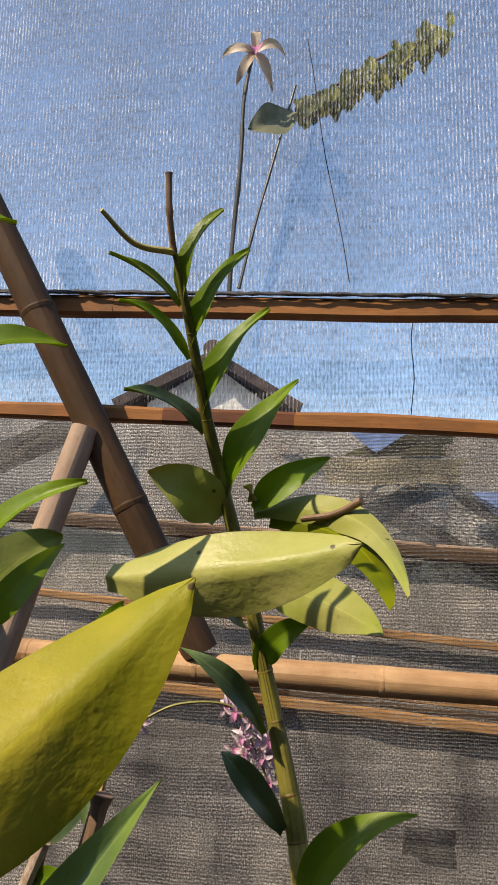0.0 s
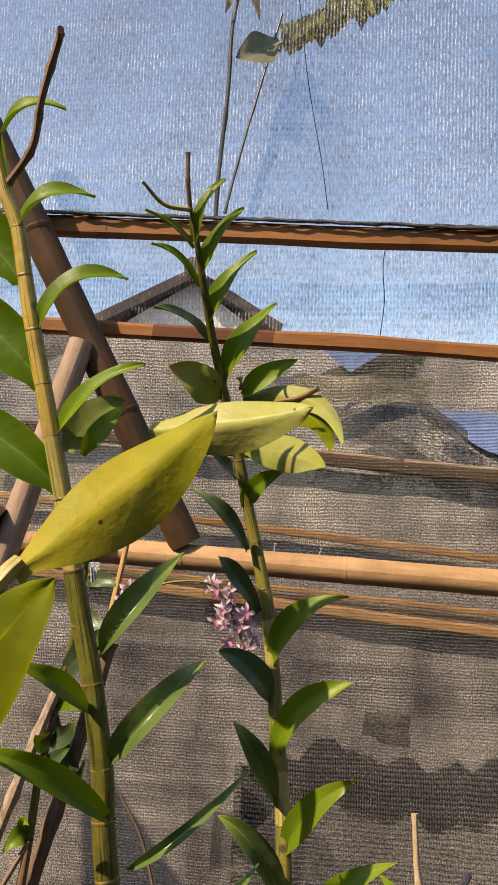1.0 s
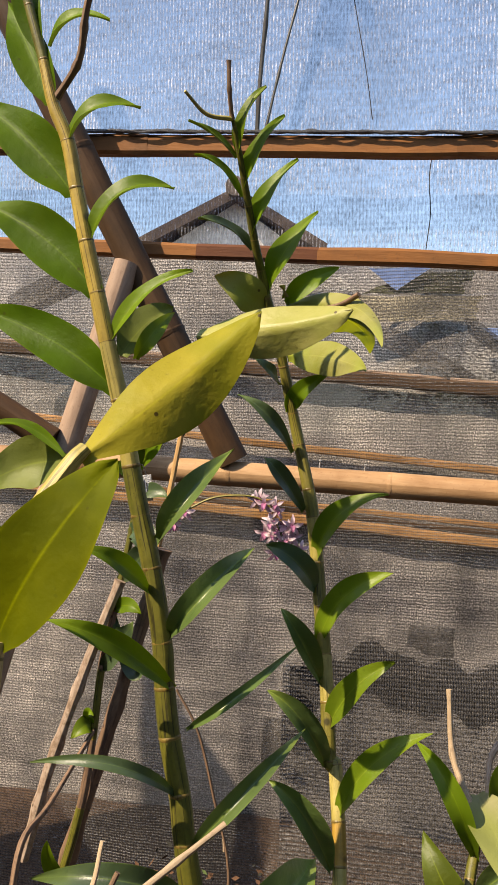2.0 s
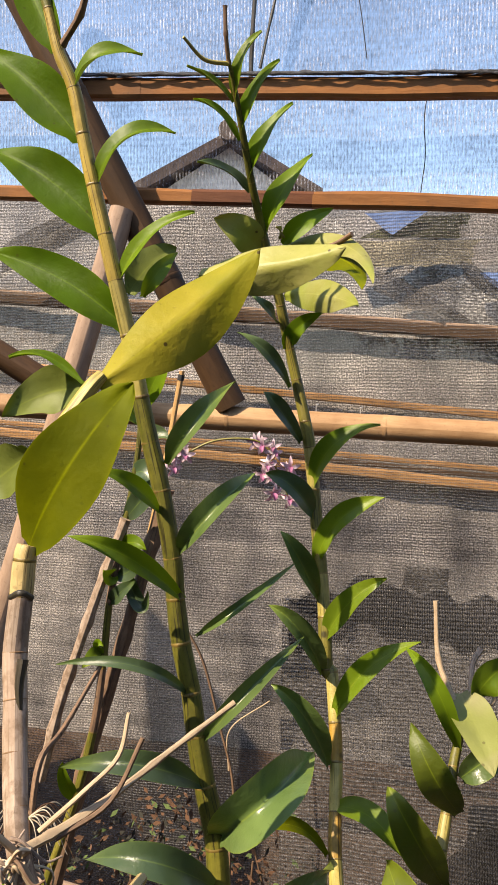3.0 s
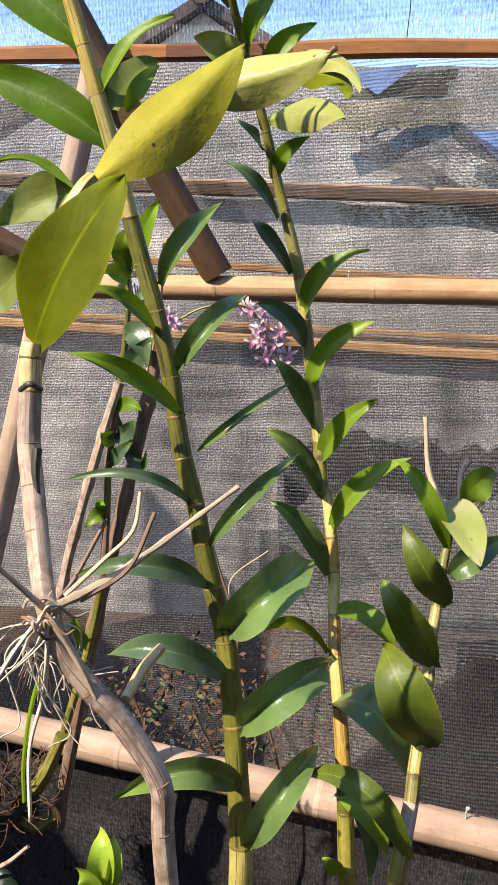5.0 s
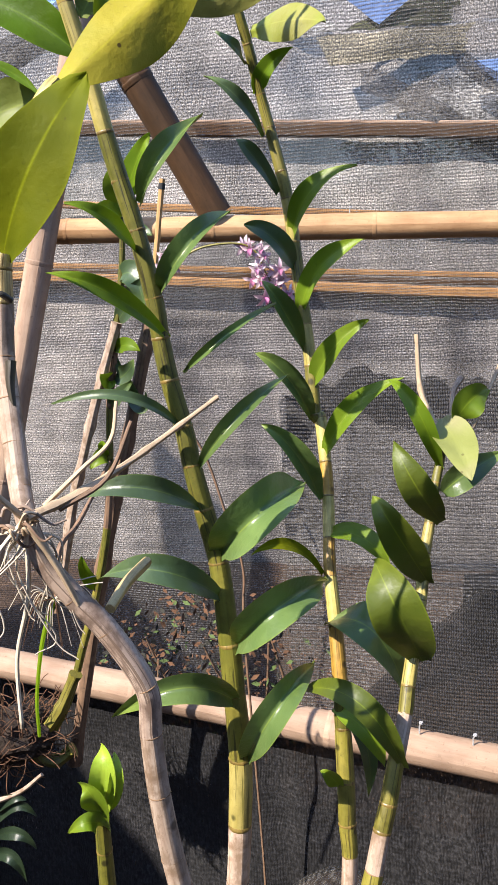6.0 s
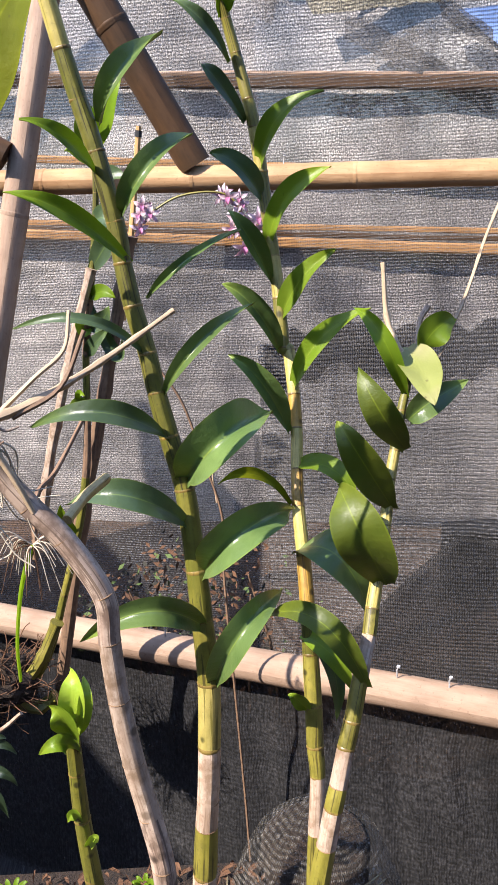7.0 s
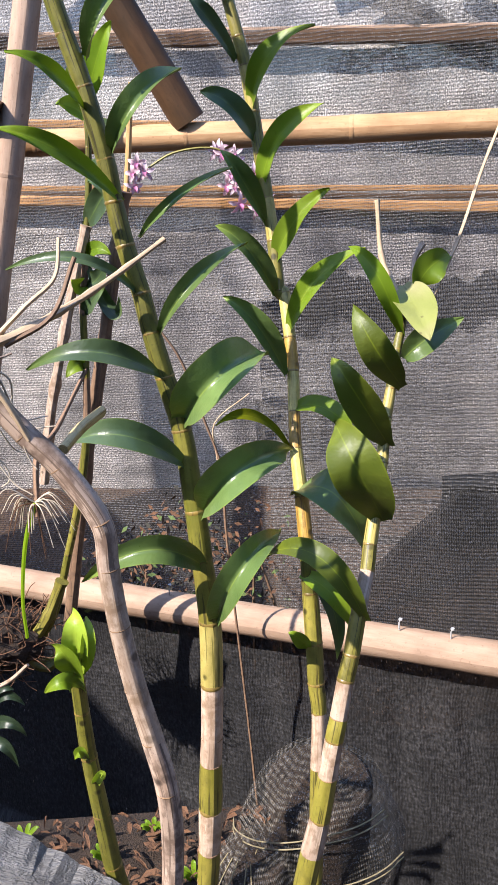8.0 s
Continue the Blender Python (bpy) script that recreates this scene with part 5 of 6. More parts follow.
# ---- bench and pots ----
def bench():
    ob = thing("bench", (0, 0.37, 0), "low plank bench of weathered boards on bamboo legs", "bench")
    for n_, (y0, y1) in enumerate(((0.17, 0.29), (0.305, 0.425), (0.44, 0.56))):
        box_part("plank", (-0.75, y0, 0.725 + 0.003 * n_), (0.085, y1, 0.755 + 0.003 * n_), BOARD, ob)
    for x in (-0.7, 0.05):
        box_part("bearer", (x - 0.02, 0.16, 0.68), (x + 0.02, 0.57, 0.7245), BOARD, ob)
        for y in (0.2, 0.52):
            tube("leg", [Vector((x, y, z)) for z in (-0.01, 0.3, 0.679)], [0.024, 0.023, 0.022], BAMBOO_GREY, ob)


def net_bag(centre, rx, rz, seed, label):
    """A pot wrapped in black net, gathered at the top, with pale selvedge threads."""
    c = Vector(centre)
    base = 0.761
    ob = thing("pot_wrap", (c.x, c.y, base), label, "net bag", "wrapped pots")
    nu, nv = 40, 26
    verts, faces, uvs = [], [], []
    high = c.z + rz - base
    for k in range(nv + 1):
        v = k / nv
        z = base + high * v
        prof = (math.sin(math.pi * (0.16 + 0.84 * v)) ** 0.75 if v < 1 else 0.0) * (1 - 0.1 * v)
        for i in range(nu + 1):
            a0 = 2 * math.pi * (i % nu) / nu
            pleat = 1 + 0.05 * math.sin(9 * a0 + seed + 4 * v) * v + 0.10 * noise.noise((math.cos(a0) * 1.6 + seed, math.sin(a0) * 1.6, v * 2.5))
            verts.append((c.x + rx * prof * pleat * math.cos(a0), c.y + rx * 0.85 * prof * pleat * math.sin(a0), z))
            uvs.append((rx * a0, z))
    for k in range(nv):
        for i in range(nu):
            s = k * (nu + 1) + i
            faces.append((s, s + 1, s + nu + 2, s + nu + 1))
    mesh_part("net_cover", verts, faces, BAGNET, ob, "black open net cover", uvs)
    tube("pot", [Vector((c.x, c.y, base + 0.002 + high * q)) for q in (0, 0.05, 0.4, 0.7, 0.72)], [rx * q for q in (0.45, 0.5, 0.56, 0.6, 0.55)], MIXTURE, ob, "black plastic pot", 24)
    def on_bag(aa, v):
        prof = (math.sin(math.pi * (0.16 + 0.84 * v)) ** 0.75) * (1 - 0.1 * v) * 1.07
        return (c.x + rx * prof * math.cos(aa), c.y + rx * 0.87 * prof * math.sin(aa), base + high * v)
    for n_ in range(4):
        v0 = (0.5, 0.53, 0.74, 0.77)[n_] - 0.04 * seed
        pts = [on_bag(-3.3 + 2.7 * k / 8, v0 - 0.3 * (1 - k / 8) ** 2 - 0.12 * max(0, k / 8 - 0.6)) for k in range(9)]
        twig(ob, pts, .0007, .0006, CORD, "selvedge_thread", "pale thread in the net", n_)
    for n_ in range(5):
        a0 = -2.7 + 0.26 * n_ + 0.1 * math.sin(3 * n_)
        twig(ob, [on_bag(a0 + 0.05 * math.sin(k + n_), 0.1 + (0.45 if seed == 1 else 0.75) * k / 5) for k in range(6)], .0005, .0005, CORD, "selvedge_thread", "", n_)


bench()
net_bag((0.0559, 0.4750, 0.8464), 0.082, 0.088, 1, "potted orchid base wrapped in black net")
net_bag((-0.0067, 0.4300, 0.8234), 0.05, 0.06, 2, "low pot wrapped in black net with pale threads")


def old_plank():
    a, b = Vector((-0.2116, 0.3600, 1.0053)), Vector((-0.0775, 0.3300, 0.9277))
    along = (b - a).normalized()
    side = Vector((0.25, -1, -0.35))
    side = (side - along * side.dot(along)).normalized()
    n = along.cross(side).normalized()
    if n.z < 0:
        n = -n
    bm = bmesh.new()
    rows = []
    for k in range(25):
        d = along * ((b - a).length * k / 24)
        ring = []
        for q, (s, h) in enumerate(((0, 0), (0.03, 0.004), (0.06, 0.002), (0.09, 0.0), (0.09, -0.05), (0, -0.05))):
            w = 0.004 * noise.noise((k * 0.5, q * 1.7, 4))
            ring.append(bm.verts.new(a + d + side * s + n * (h + w)))
        rows.append(ring)
    for r0, r1 in zip(rows, rows[1:]):
        for q in range(6):
            bm.faces.new((r0[q], r0[(q + 1) % 6], r1[(q + 1) % 6], r1[q]))
    bm.faces.new(rows[0][::-1])
    bm.faces.new(rows[-1])
    me = bpy.data.meshes.new("old_plank")
    bm.to_mesh(me)
    bm.free()
    me.materials.append(BOARD)
    tagged(new("old_plank", me), "grey weathered splintered plank lying on the bench", "plank")


old_plank()


def litter():
    """Dark potting mix spilt on the boards, with dead leaves and bark on it."""
    rng = random.Random(12)
    nx, ny = 70, 30
    verts, faces = [], []
    for k in range(ny + 1):
        for i in range(nx + 1):
            x, y = -0.62 + 0.7 * i / nx, 0.30 + 0.27 * k / ny
            rim = min(1.0, 5 * min(i / nx, 1 - i / nx, k / ny, 1 - k / ny))
            verts.append((x, y, 0.7635 + rim * (0.014 + 0.012 * noise.noise((x * 14, y * 14, 1)) + 0.006 * noise.noise((x * 50, y * 50, 1)))))
    for k in range(ny):
        for i in range(nx):
            s = k * (nx + 1) + i
            faces.append((s, s + 1, s + nx + 2, s + nx + 1))
    tagged(mesh_part("potting_mix", verts, faces, MIXTURE), "dark potting mix spilt over the bench boards", "soil", kind="stuff")
    verts, faces = [], []
    for n_ in range(900):
        c = Vector((rng.uniform(-0.5, 0.02), rng.uniform(0.33, 0.55), 0.779 + rng.uniform(0, 0.01)))
        t = Vector((rng.uniform(-1, 1), rng.uniform(-1, 1), rng.uniform(-0.3, 0.4))).normalized() * rng.uniform(0.003, 0.011)
        s = t.cross(Vector((0, 0, 1))).normalized() * t.length * rng.uniform(0.12, 0.45)
        up = Vector((0, 0, rng.uniform(0.001, 0.004)))
        i = len(verts)
        verts += [c - t, c - t * 0.4 - s + up, c + t * 0.5 - s * 0.8 + up, c + t, c + t * 0.4 + s + up, c - t * 0.5 + s * 0.7 + up]
        faces.append(tuple(range(i, i + 6)))
    tagged(mesh_part("leaf_litter", verts, faces, FIBRE, None, "", None, False), "brown leaf litter on the potting mix", "litter", kind="stuff")
    for n_ in range(7):
        w = thing("weed", (-0.34 + 0.045 * n_, 0.47 + 0.03 * (n_ % 3), 0.776), "small green weed sprouting between the boards", "weed", "weeds on the bench")
        for q in range(7):
            a0 = q * 0.9 + n_
            p = Vector(w.location)
            d = Vector((math.cos(a0), math.sin(a0) * 0.6, 0.9)) * rng.uniform(0.018, 0.032)
            leaf(w, p, p + d * 0.4 + Vector((0, 0, 0.004)), p + d * 0.6, 0.005, GREEN, (0, -0.6, 1), 0.2)


litter()

# ---- the hanging orchids at the back, near the frame ----
kb = thing("orchid_plant", (-0.2863, 0.9800, 0.8108), "thin straggly orchid with small dark leaves", "orchid", "orchids at the back")
KB = [(-0.3738, 0.9700, 0.6853), (-0.3193, 0.9750, 0.7659), (-0.2815, 0.9800, 0.8684), (-0.2516, 0.9850, 0.9580), (-0.2270, 0.9900, 1.0539), (-0.2148, 0.9950, 1.1418), (-0.2065, 1.0000, 1.2319), (-0.1914, 1.0000, 1.3101), (-0.1773, 1.0000, 1.3795), (-0.1667, 1.0000, 1.4468), (-0.1637, 1.0000, 1.5006)]
cane(kb, KB, [.006]*5 + [.005]*3 + [.0045, .004, .003], [OLSTEM, STEM, OLSTEM, STEM, BROWN, STEM, BROWN, STEM, STEM, STEM], 600)
for b_, m_, e_, w_, mt in (
        ((-0.1840, 1.0000, 1.3490), (-0.1575, 0.9800, 1.3810), (-0.1279, 0.9700, 1.4143), .045, DEEP), ((-0.1914, 1.0000, 1.3101), (-0.1704, 0.9800, 1.3206), (-0.1512, 0.9700, 1.3126), .03, GREEN),
        ((-0.1965, 1.0000, 1.2704), (-0.1753, 0.9800, 1.2819), (-0.1609, 0.9700, 1.3028), .035, DEEP), ((-0.2058, 1.0000, 1.2319), (-0.1874, 0.9800, 1.2522), (-0.1660, 0.9700, 1.2719), .03, DEEP),
        ((-0.2015, 1.0000, 1.2682), (-0.2029, 0.9800, 1.2748), (-0.2081, 0.9700, 1.2847), .035, LIME), ((-0.2145, 1.0000, 1.1571), (-0.2224, 0.9800, 1.1636), (-0.2375, 0.9700, 1.1506), .035, LIME),
        ((-0.2160, 1.0000, 1.1487), (-0.2180, 0.9800, 1.1801), (-0.2090, 0.9700, 1.1811), .02, GREEN), ((-0.1628, 1.0000, 1.4832), (-0.1759, 0.9800, 1.4943), (-0.1923, 0.9600, 1.4982), .04, LIME),
        ((-0.1639, 1.0000, 1.4971), (-0.1664, 0.9800, 1.5284), (-0.1550, 0.9700, 1.5483), .04, LIME), ((-0.1624, 1.0000, 1.4971), (-0.1385, 0.9800, 1.5451), (-0.1139, 0.9700, 1.5847), .045, GREEN),
        ((-0.1658, 1.0000, 1.4614), (-0.1408, 0.9800, 1.4684), (-0.1217, 0.9700, 1.4610), .03, DEEP), ((-0.1737, 1.0000, 1.4097), (-0.1519, 0.9800, 1.4106), (-0.1402, 0.9700, 1.3705), .05, DEEP),
        ((-0.2516, 0.9850, 0.9580), (-0.2607, 0.9700, 0.9928), (-0.2626, 0.9600, 1.0239), .03, GREEN), ((-0.1920, 1.0000, 1.3023), (-0.1635, 0.9900, 1.2330), (-0.1506, 0.9800, 1.2550), .03, DEEP)):
    leaf(kb, b_, m_, e_, 0.7 * w_, mt, (0, -1, 0.4), .3)
twig(kb, [(-0.1823, 0.9900, 1.3502), (-0.2130, 0.9850, 1.2677), (-0.2426, 0.9800, 1.1808), (-0.2696, 0.9750, 1.0955), (-0.2952, 0.9700, 0.9936)], .0062, .0075, SHEATH, "old_cane", "dry white cane", 21, 5)
twig(kb, [(-0.2941, 0.9650, 0.8303), (-0.3284, 0.9600, 0.7668), (-0.3653, 0.9550, 0.7268), (-0.4087, 0.9500, 0.7116)], .009, .010, OLSTEM, "old_cane", "", 22, 5)
twig(kb, [(-0.3142, 0.9650, 0.6982), (-0.3449, 0.9600, 0.6824), (-0.3852, 0.9550, 0.7022), (-0.4201, 0.9500, 0.6866)], .010, .009, OLSTEM, "old_cane", "", 23, 5)
stake = thing("stake", (-0.3379, 1.0200, 0.6296), "split brown bamboo stake tied to an orchid", "stake")
twig(stake, [(-0.3333, 1.0200, 0.6295), (-0.2468, 1.0200, 0.9778), (-0.1895, 1.0200, 1.1759), (-0.1499, 1.0200, 1.3137), (-0.1315, 1.0200, 1.3879)], .010, .009, BROWN, "rod", "", 24, 6)
stake2 = thing("stake", (-0.2281, 1.5000, 1.1977), "pale split bamboo stake with a black tie", "stake")
twig(stake2, [(-0.2304, 1.5000, 1.1978), (-0.1964, 1.5000, 1.3580), (-0.1606, 1.5000, 1.5586)], .0062, .0055, BAMBOO, "rod", "", 25)
tube("tie", [Vector((-0.1639, 1.5000, 1.5397)), Vector((-0.1615, 1.5000, 1.5510))], [.0066, .0066], DARK, stake2, "black plastic tie")


def fibre_ball(place, size, label, count, seed):
    rng = random.Random(seed)
    c = Vector(place)
    ob = thing("root_ball", c, label, "root ball", "root balls")
    bm = bmesh.new()
    bmesh.ops.create_icosphere(bm, subdivisions=4, radius=1)
    for v in bm.verts:
        v.co = c + Vector((v.co.x * size[0], v.co.y * size[1], v.co.z * size[2])) * (1 + 0.25 * noise.noise(v.co * 3) + 0.12 * noise.noise(v.co * 9))
    me = bpy.data.meshes.new("clump")
    bm.to_mesh(me)
    bm.free()
    me.transform(Matrix.Translation(-c))
    me.materials.append(MIXTURE)
    core = new("clump", me)
    core.parent = ob
    for n_ in range(count):
        d = Vector((rng.gauss(0, 1), rng.gauss(0, 1), rng.gauss(0, 1))).normalized()
        p = c + Vector((d.x * size[0], d.y * size[1], d.z * size[2])) * 0.9
        e = p + d * rng.uniform(0.02, 0.25) * size[0] + Vector((rng.uniform(-1, 1), rng.uniform(-1, 1), rng.uniform(-1, 1))) * size[0] * 0.7
        twig(ob, [p, (p + e) / 2 + d * 0.014 + Vector((0, 0, 0.004)), e], .0009, .0006, FIBRE, "fibre", "", n_)
    return ob


fibre_ball((-0.4008, 0.9600, 0.7337), (0.062, 0.05, 0.04), "brown fibrous root ball of a hanging orchid", 280, 3)


def root_tuft():
    rng = random.Random(9)
    c = Vector((-0.2588, 0.8000, 1.0399))
    ob = kb
    for n_ in range(46):
        a0 = rng.uniform(-0.5, 3.6)
        ln = rng.uniform(0.025, 0.06)
        d = Vector((math.cos(a0), rng.uniform(-0.6, 0.6), -math.sin(a0) * 0.9)).normalized() * ln
        e = c + d + Vector((0, 0, -0.35 * ln))
        twig(ob, [c, c + d * 0.55 + Vector((0, 0, 0.25 * ln)), e], .0009, .0004, ROOT if n_ % 3 else FIBRE, "aerial_root", "", n_)
    twig(ob, [c + Vector((0, 0, -.02)), c + Vector((.004, .03, .05)), (-0.2439, 0.9000, 1.0998), (-0.2129, 0.9900, 1.1537)], .004, .003, BROWN, "root_stem", "", 3)
    twig(ob, [c, (-0.2804, 0.8000, 0.9863), (-0.2989, 0.8000, 0.9045), (-0.3038, 0.8000, 0.8436)], .003, .002, GREEN, "shoot", "thin green shoot", 4)


root_tuft()
kd = thing("orchid_plant", (-0.3029, 0.6200, 0.8774), "dark low orchid with pointed leaves", "orchid", "orchids at the back")
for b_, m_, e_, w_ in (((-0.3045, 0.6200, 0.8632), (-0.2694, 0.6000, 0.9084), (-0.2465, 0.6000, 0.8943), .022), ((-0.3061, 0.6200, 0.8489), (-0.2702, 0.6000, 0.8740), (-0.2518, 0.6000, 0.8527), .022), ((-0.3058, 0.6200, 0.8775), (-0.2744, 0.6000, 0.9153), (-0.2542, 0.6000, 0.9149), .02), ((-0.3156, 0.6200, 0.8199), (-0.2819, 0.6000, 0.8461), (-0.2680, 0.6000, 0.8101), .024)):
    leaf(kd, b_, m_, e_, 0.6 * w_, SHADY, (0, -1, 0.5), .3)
twig(kd, [(-0.2921, 0.6000, 0.9122), (-0.2589, 0.6000, 0.9251), (-0.2341, 0.6000, 0.9448)], .003, .002, SHEATH, "old_cane", "dry white cane", 5)
twig(kd, [(-0.3045, 0.6200, 0.8632), (-0.3269, 0.6200, 0.7755), (-0.3411, 0.6200, 0.6828)], .005, .006, STEM, "stem", "", 6)


def flower(plant, c, size, seed, petal, lip, wide=0.45, hang=0.0):
    rng = random.Random(seed)
    c = Vector(c)
    f = Vector((rng.uniform(-0.5, 0.5), -1, rng.uniform(-0.4, 0.3))).normalized()
    s = f.cross(Vector((0, 0, 1))).normalized()
    up = s.cross(f)
    for q in range(5):
        a0 = q * 1.2566 + rng.uniform(-0.2, 0.2) + 1.57
        d = (s * math.cos(a0) + up * math.sin(a0)) * size
        leaf(plant, c, c + d * 0.55 + f * size * 0.12, c + d - f * size * rng.uniform(0.0, 0.35) - Vector((0, 0, hang * size * rng.uniform(0.2, 1))), size * wide, petal, f, 0.2, 0, "petal", thick=0.0004)
    leaf(plant, c, c + f * size * 0.45 - up * size * 0.1, c + f * size * 0.6 - up * size * 0.45, size * 0.45, lip, up, 0.6, 0, "lip", thick=0.0004)


fl = thing("orchid_spray", (-0.1286, 1.3600, 1.4121), "hanging spray of small pink orchid flowers", "orchid flowers")
SPRAY = [(-0.1370, 1.3600, 1.4073), (-0.0872, 1.3600, 1.4307), (-0.0264, 1.3600, 1.4350), (0.0085, 1.3600, 1.4202), (0.0279, 1.3600, 1.3778), (0.0526, 1.3600, 1.3243)]
twig(fl, SPRAY, .0022, .0014, OLSTEM, "flower_stalk", "thin green stalk", 3)
rng = random.Random(21)
for n_ in range(17):
    u_ = 2.9 + 2.1 * n_ / 16
    c_ = curve_at(SPRAY, u_) + Vector((rng.uniform(-.03, .032), rng.uniform(-.02, .02), rng.uniform(-.022, .02)))
    twig(fl, [curve_at(SPRAY, u_), c_], .0009, .0009, LIP, "pedicel", "", n_)
    flower(fl, c_, rng.uniform(0.015, 0.022), n_, PETAL, LIP, 0.36)
for n_ in range(4):
    c_ = Vector((-0.1403, 1.3500, 1.4030)) + Vector((rng.uniform(-.03, .03), 0, rng.uniform(-.03, .02)))
    twig(fl, [SPRAY[0], c_], .0009, .0009, LIP, "pedicel", "", n_)
    flower(fl, c_, 0.018, 60 + n_, PETAL, LIP)

sp = thing("orchid_spike", (-0.0387, 1.6800, 2.1568), "tall thin dark flower spike with a cream orchid flower", "orchid flowers")
twig(sp, [(-0.0363, 1.6800, 2.1570), (-0.0321, 1.6650, 2.2922), (-0.0188, 1.6400, 2.4737), (-0.0156, 1.6250, 2.6008), (-0.0042, 1.6100, 2.6758), (0.0026, 1.6050, 2.7194)], .0050, .0036, STALK, "flower_stalk", "dark wiry stalk", 4, 5)
for n_, (dx, dy) in enumerate(((0.012, 0.045),)):
    c_ = Vector((-0.0060, 1.6000, 2.6558)) + Vector((dx, 0, dy))
    flower(sp, c_, 0.07, 81 + n_, CREAM, LIP, 0.3, 0.5)

# The spike's shadow on the net, modelled as a thin dark twig.
twig(sp, [(-0.0158, 1.6800, 2.2124), (0.0128, 1.6700, 2.3429), (0.0529, 1.6600, 2.5033), (0.0951, 1.6600, 2.6717)], .0032, .0026, STALK, "flower_stalk", "dark line put in as the spike's shadow", 9, 5)
leaf(sp, (0.0909, 1.6600, 2.6087), (0.0409, 1.6400, 2.5668), (-0.0046, 1.6200, 2.5413), 0.075, FADED, (0.2, -1, 0.1), 0.3)

def thread(a, b, label, seed):
    a, b = Vector(a), Vector(b)
    pts = [a + (b - a) * k / 6 + Vector((0.003 * math.sin(k * 1.3 + seed), 0, 0)) for k in range(7)]
    ob = thing("loose_thread", a, label, "thread", "loose threads on the net")
    twig(ob, pts, .0011, .0011, DARK, "strand", "", seed)


thread((0.1186, 1.6750, 2.7973), (0.2108, 1.6750, 2.2299), "loose black thread running down the net", 1)
thread((0.3372, 1.6500, 2.1430), (0.3333, 1.6500, 1.9464), "loose black thread hanging below the rail", 3)


def nail(place, seed):
    ob = thing("nail", place, "small bent wire nail in the bamboo", "nail", "nails in the bamboo")
    p = Vector(place)
    tube("shank", [p - Vector((0, 0, 0.008)), p + Vector((0, 0, 0.006)), p + Vector((0.002, -0.002, 0.012))], [.0013, .0013, .0011], METAL, ob, "", 6)
    tube("head", [p + Vector((0.002, -0.002, 0.0121)), p + Vector((0.002, -0.002, 0.0141))], [.0036, .0032], METAL, ob, "", 8)


for n_, q_ in enumerate(((0.2071, 1.6000, 1.4746), (0.3110, 1.5900, 1.4552), (0.4168, 1.5800, 1.4444), (0.1143, 1.6100, 1.4809), (0.2280, 0.9856, 0.6909), (0.3060, 0.9622, 0.6818), (-0.1521, 1.0996, 0.7177))):
    nail(q_, n_)


def crate():
    p, q = Vector((0.3243, 1.0600, 0.8944)), Vector((0.5045, 1.0600, 0.7783))
    ob = thing("box", (p.x, 1.06, q.z), "dark plastic box fixed on the net wall", "box")
    box_part("body", (p.x, 1.06, q.z), (q.x, 1.11, p.z), BLACK, ob)
    a0, b0 = Vector((0.3499, 1.0580, 0.8238)), Vector((0.3604, 1.0580, 0.8125))
    for n_ in range(2):
        box_part("label", (a0.x + 0.016 * n_, 1.0575, b0.z - 0.002 * n_), (b0.x + 0.016 * n_, 1.0598, a0.z - 0.002 * n_), BOARD, ob, "small pale mark", None, 0.0005)


crate()


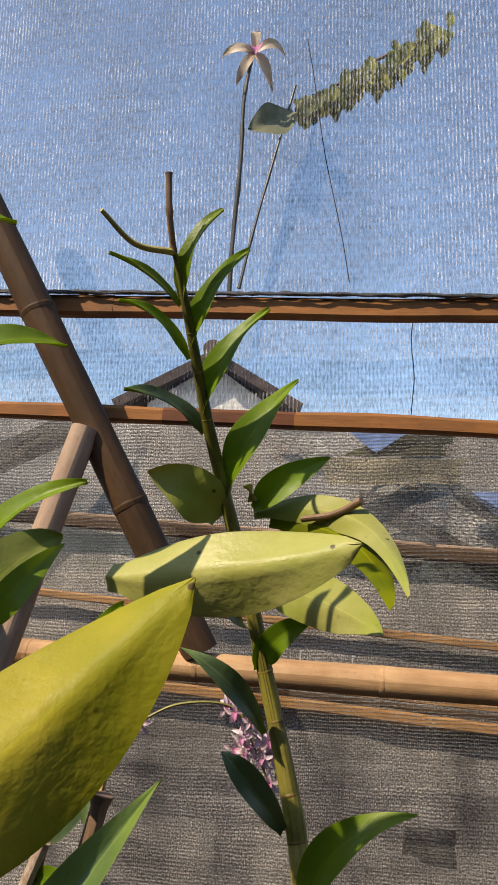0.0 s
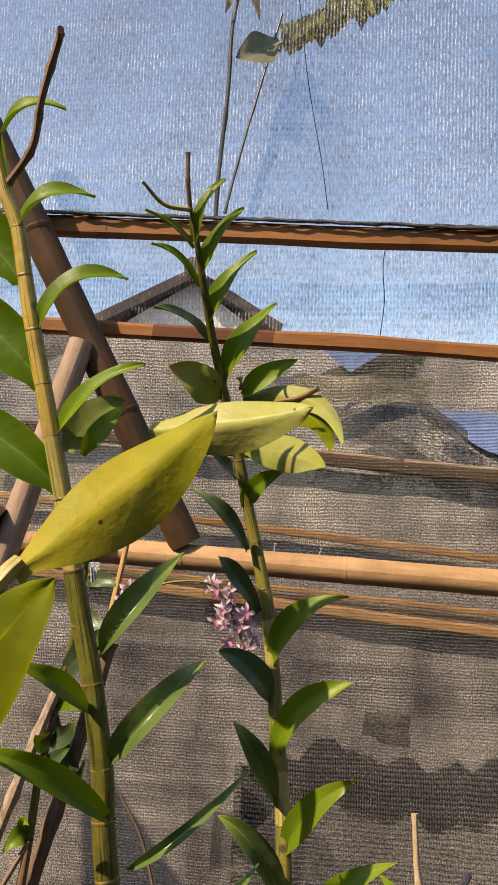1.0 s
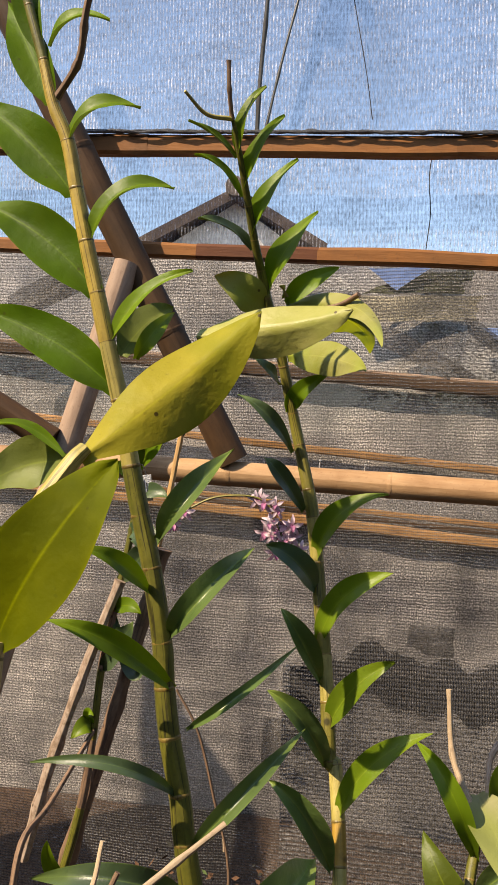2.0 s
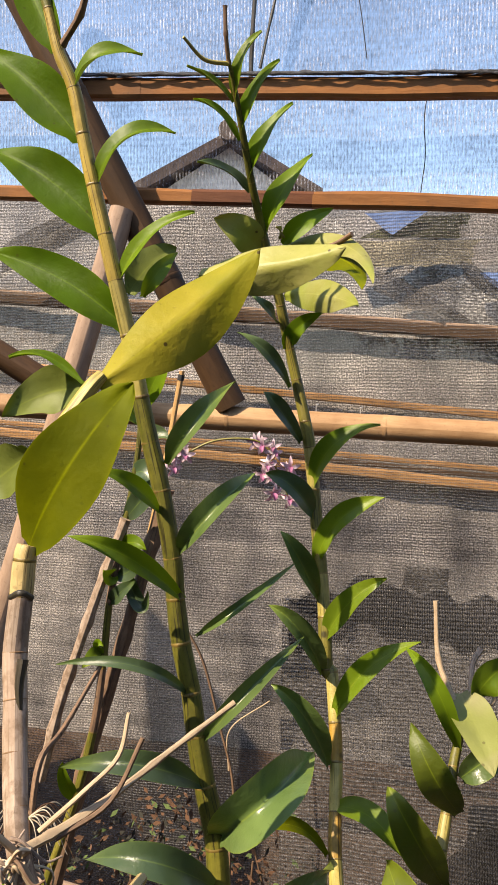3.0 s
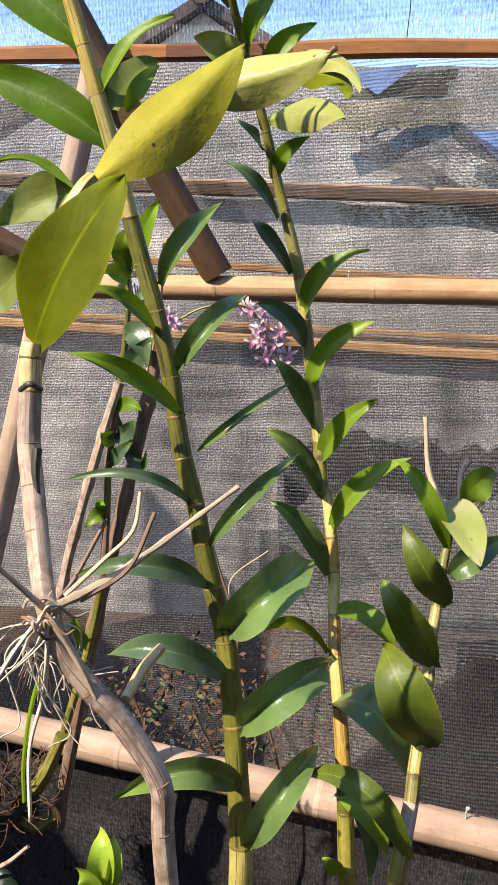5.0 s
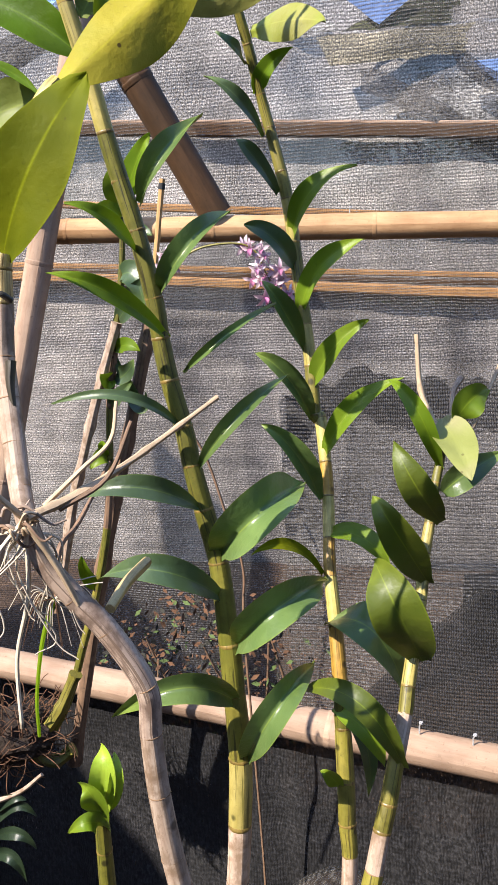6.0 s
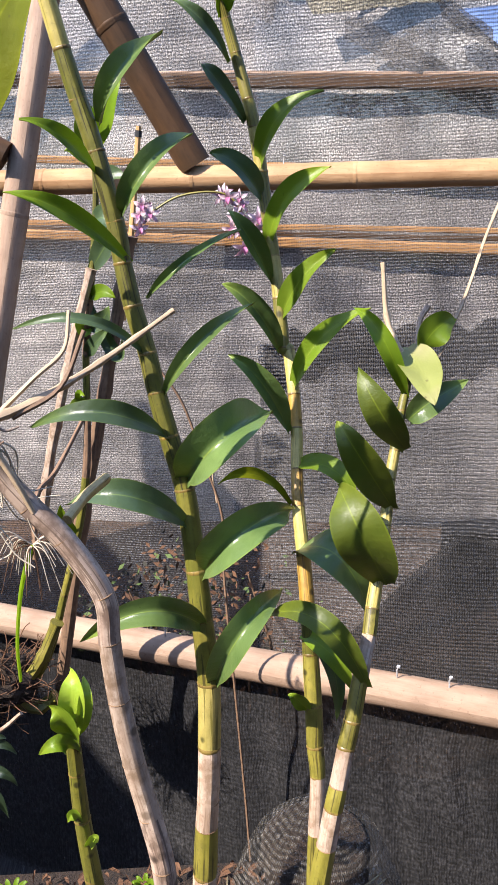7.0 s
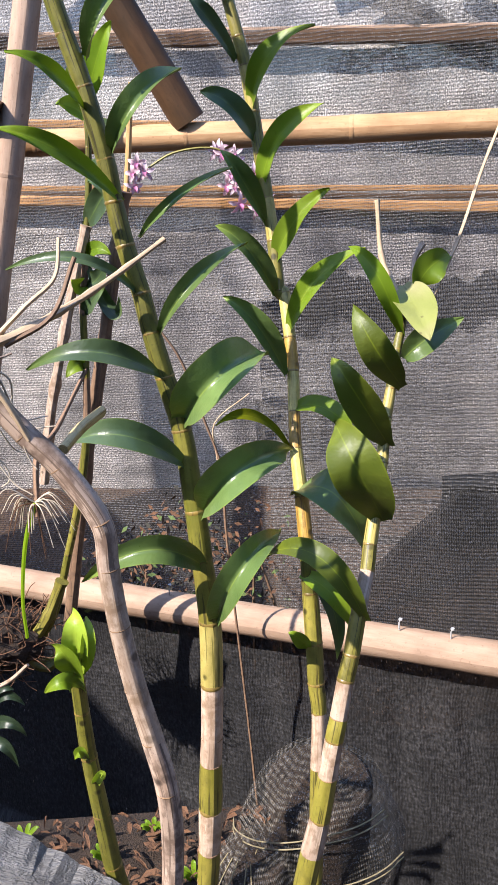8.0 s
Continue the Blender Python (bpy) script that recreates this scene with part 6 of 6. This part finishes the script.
def overhang_leaves():
    """A drooping branch of a tree just outside the net."""
    rng = random.Random(31)
    a, b = Vector((0.1289, 2.0000, 2.8431)), Vector((0.5258, 2.0500, 3.1206))
    ob = thing("tree_branch", b, "drooping leafy branch outside the net", "branch")
    twig(ob, [b, (a + b) / 2 + Vector((0, 0, 0.03)), a], .006, .003, BROWN, "stem", "", 3)
    for n_ in range(150):
        f = rng.uniform(0.0, 1) if n_ > 4 else 0.02
        p = a + (b - a) * f + Vector((rng.uniform(-.02, .02), rng.uniform(-.05, .05), rng.uniform(-.01, .05) * f))
        d = Vector((rng.uniform(-.3, .3), rng.uniform(-.3, .3), -1)).normalized() * rng.uniform(0.03, 0.07)
        leaf(ob, p, p + d * 0.5, p + d, 0.03, PALE, (0.3, -1, 0.2), 0.2)


overhang_leaves()
kv = thing("vine", (-0.0315, 1.0000, 0.9453), "thin bare dark vine behind the canes", "vine")
twig(kv, [(-0.1068, 1.0000, 1.2078), (-0.0770, 1.0000, 1.1522), (-0.0543, 1.0000, 1.0658), (-0.0334, 1.0000, 0.9736), (-0.0374, 1.0000, 0.8583), (-0.0300, 1.0000, 0.4500), (-0.0280, 1.0000, 0.0100)], .0018, .0022, BROWN, "stem", "", 7)
twig(kv, [(-0.0397, 1.0000, 0.9972), (-0.0387, 1.0000, 1.0557), (0.0158, 1.0000, 1.0978)], .0014, .0008, TWIG, "side_shoot", "", 8)


def plant_tag():
    a = Vector((-0.1514, 0.9850, 1.4886))
    ob = thing("plant_tag", a, "narrow white plastic plant tag with faded writing", "tag")
    t = Matrix.Translation(a) @ pose(0, 0, 0, 4, -6, 8)
    box_part("strip", (-0.006, -0.0006, -0.034), (0.006, 0.0006, 0), TAG, ob, "", t, 0.0003)
    for n_ in range(3):
        box_part("writing", (-0.0042 + 0.003 * n_, -0.0011, -0.029), (-0.003 + 0.003 * n_, -0.00065, -0.006 - 0.004 * n_), DARK, ob, "faded dark writing", t, 0)
    twig(ob, [a, a + Vector((-0.006, 0.006, 0.012)), (-0.1637, 1.0000, 1.5006)], .0006, .0006, DARK, "wire", "", 2)


plant_tag()
rng = random.Random(77)
for n_ in range(9):
    u0 = Vector((-0.0851, 0.2220, 1.3652)) + Vector((rng.uniform(-.006, .006), rng.uniform(-.006, .002), rng.uniform(-.006, .004)))
    d = Vector((rng.uniform(-.011, .012), rng.uniform(-.006, .006), rng.uniform(-.006, .004)))
    twig(k0, [u0 - d * 0.7, u0 - d * 0.2 + Vector((0, -.004, .003)), u0 + d * 0.5 + Vector((0, -.003, -.002)), u0 + d], .0008, .0004, (BROWN, TWIG, DRY)[n_ % 3], "aerial_root", "", n_)
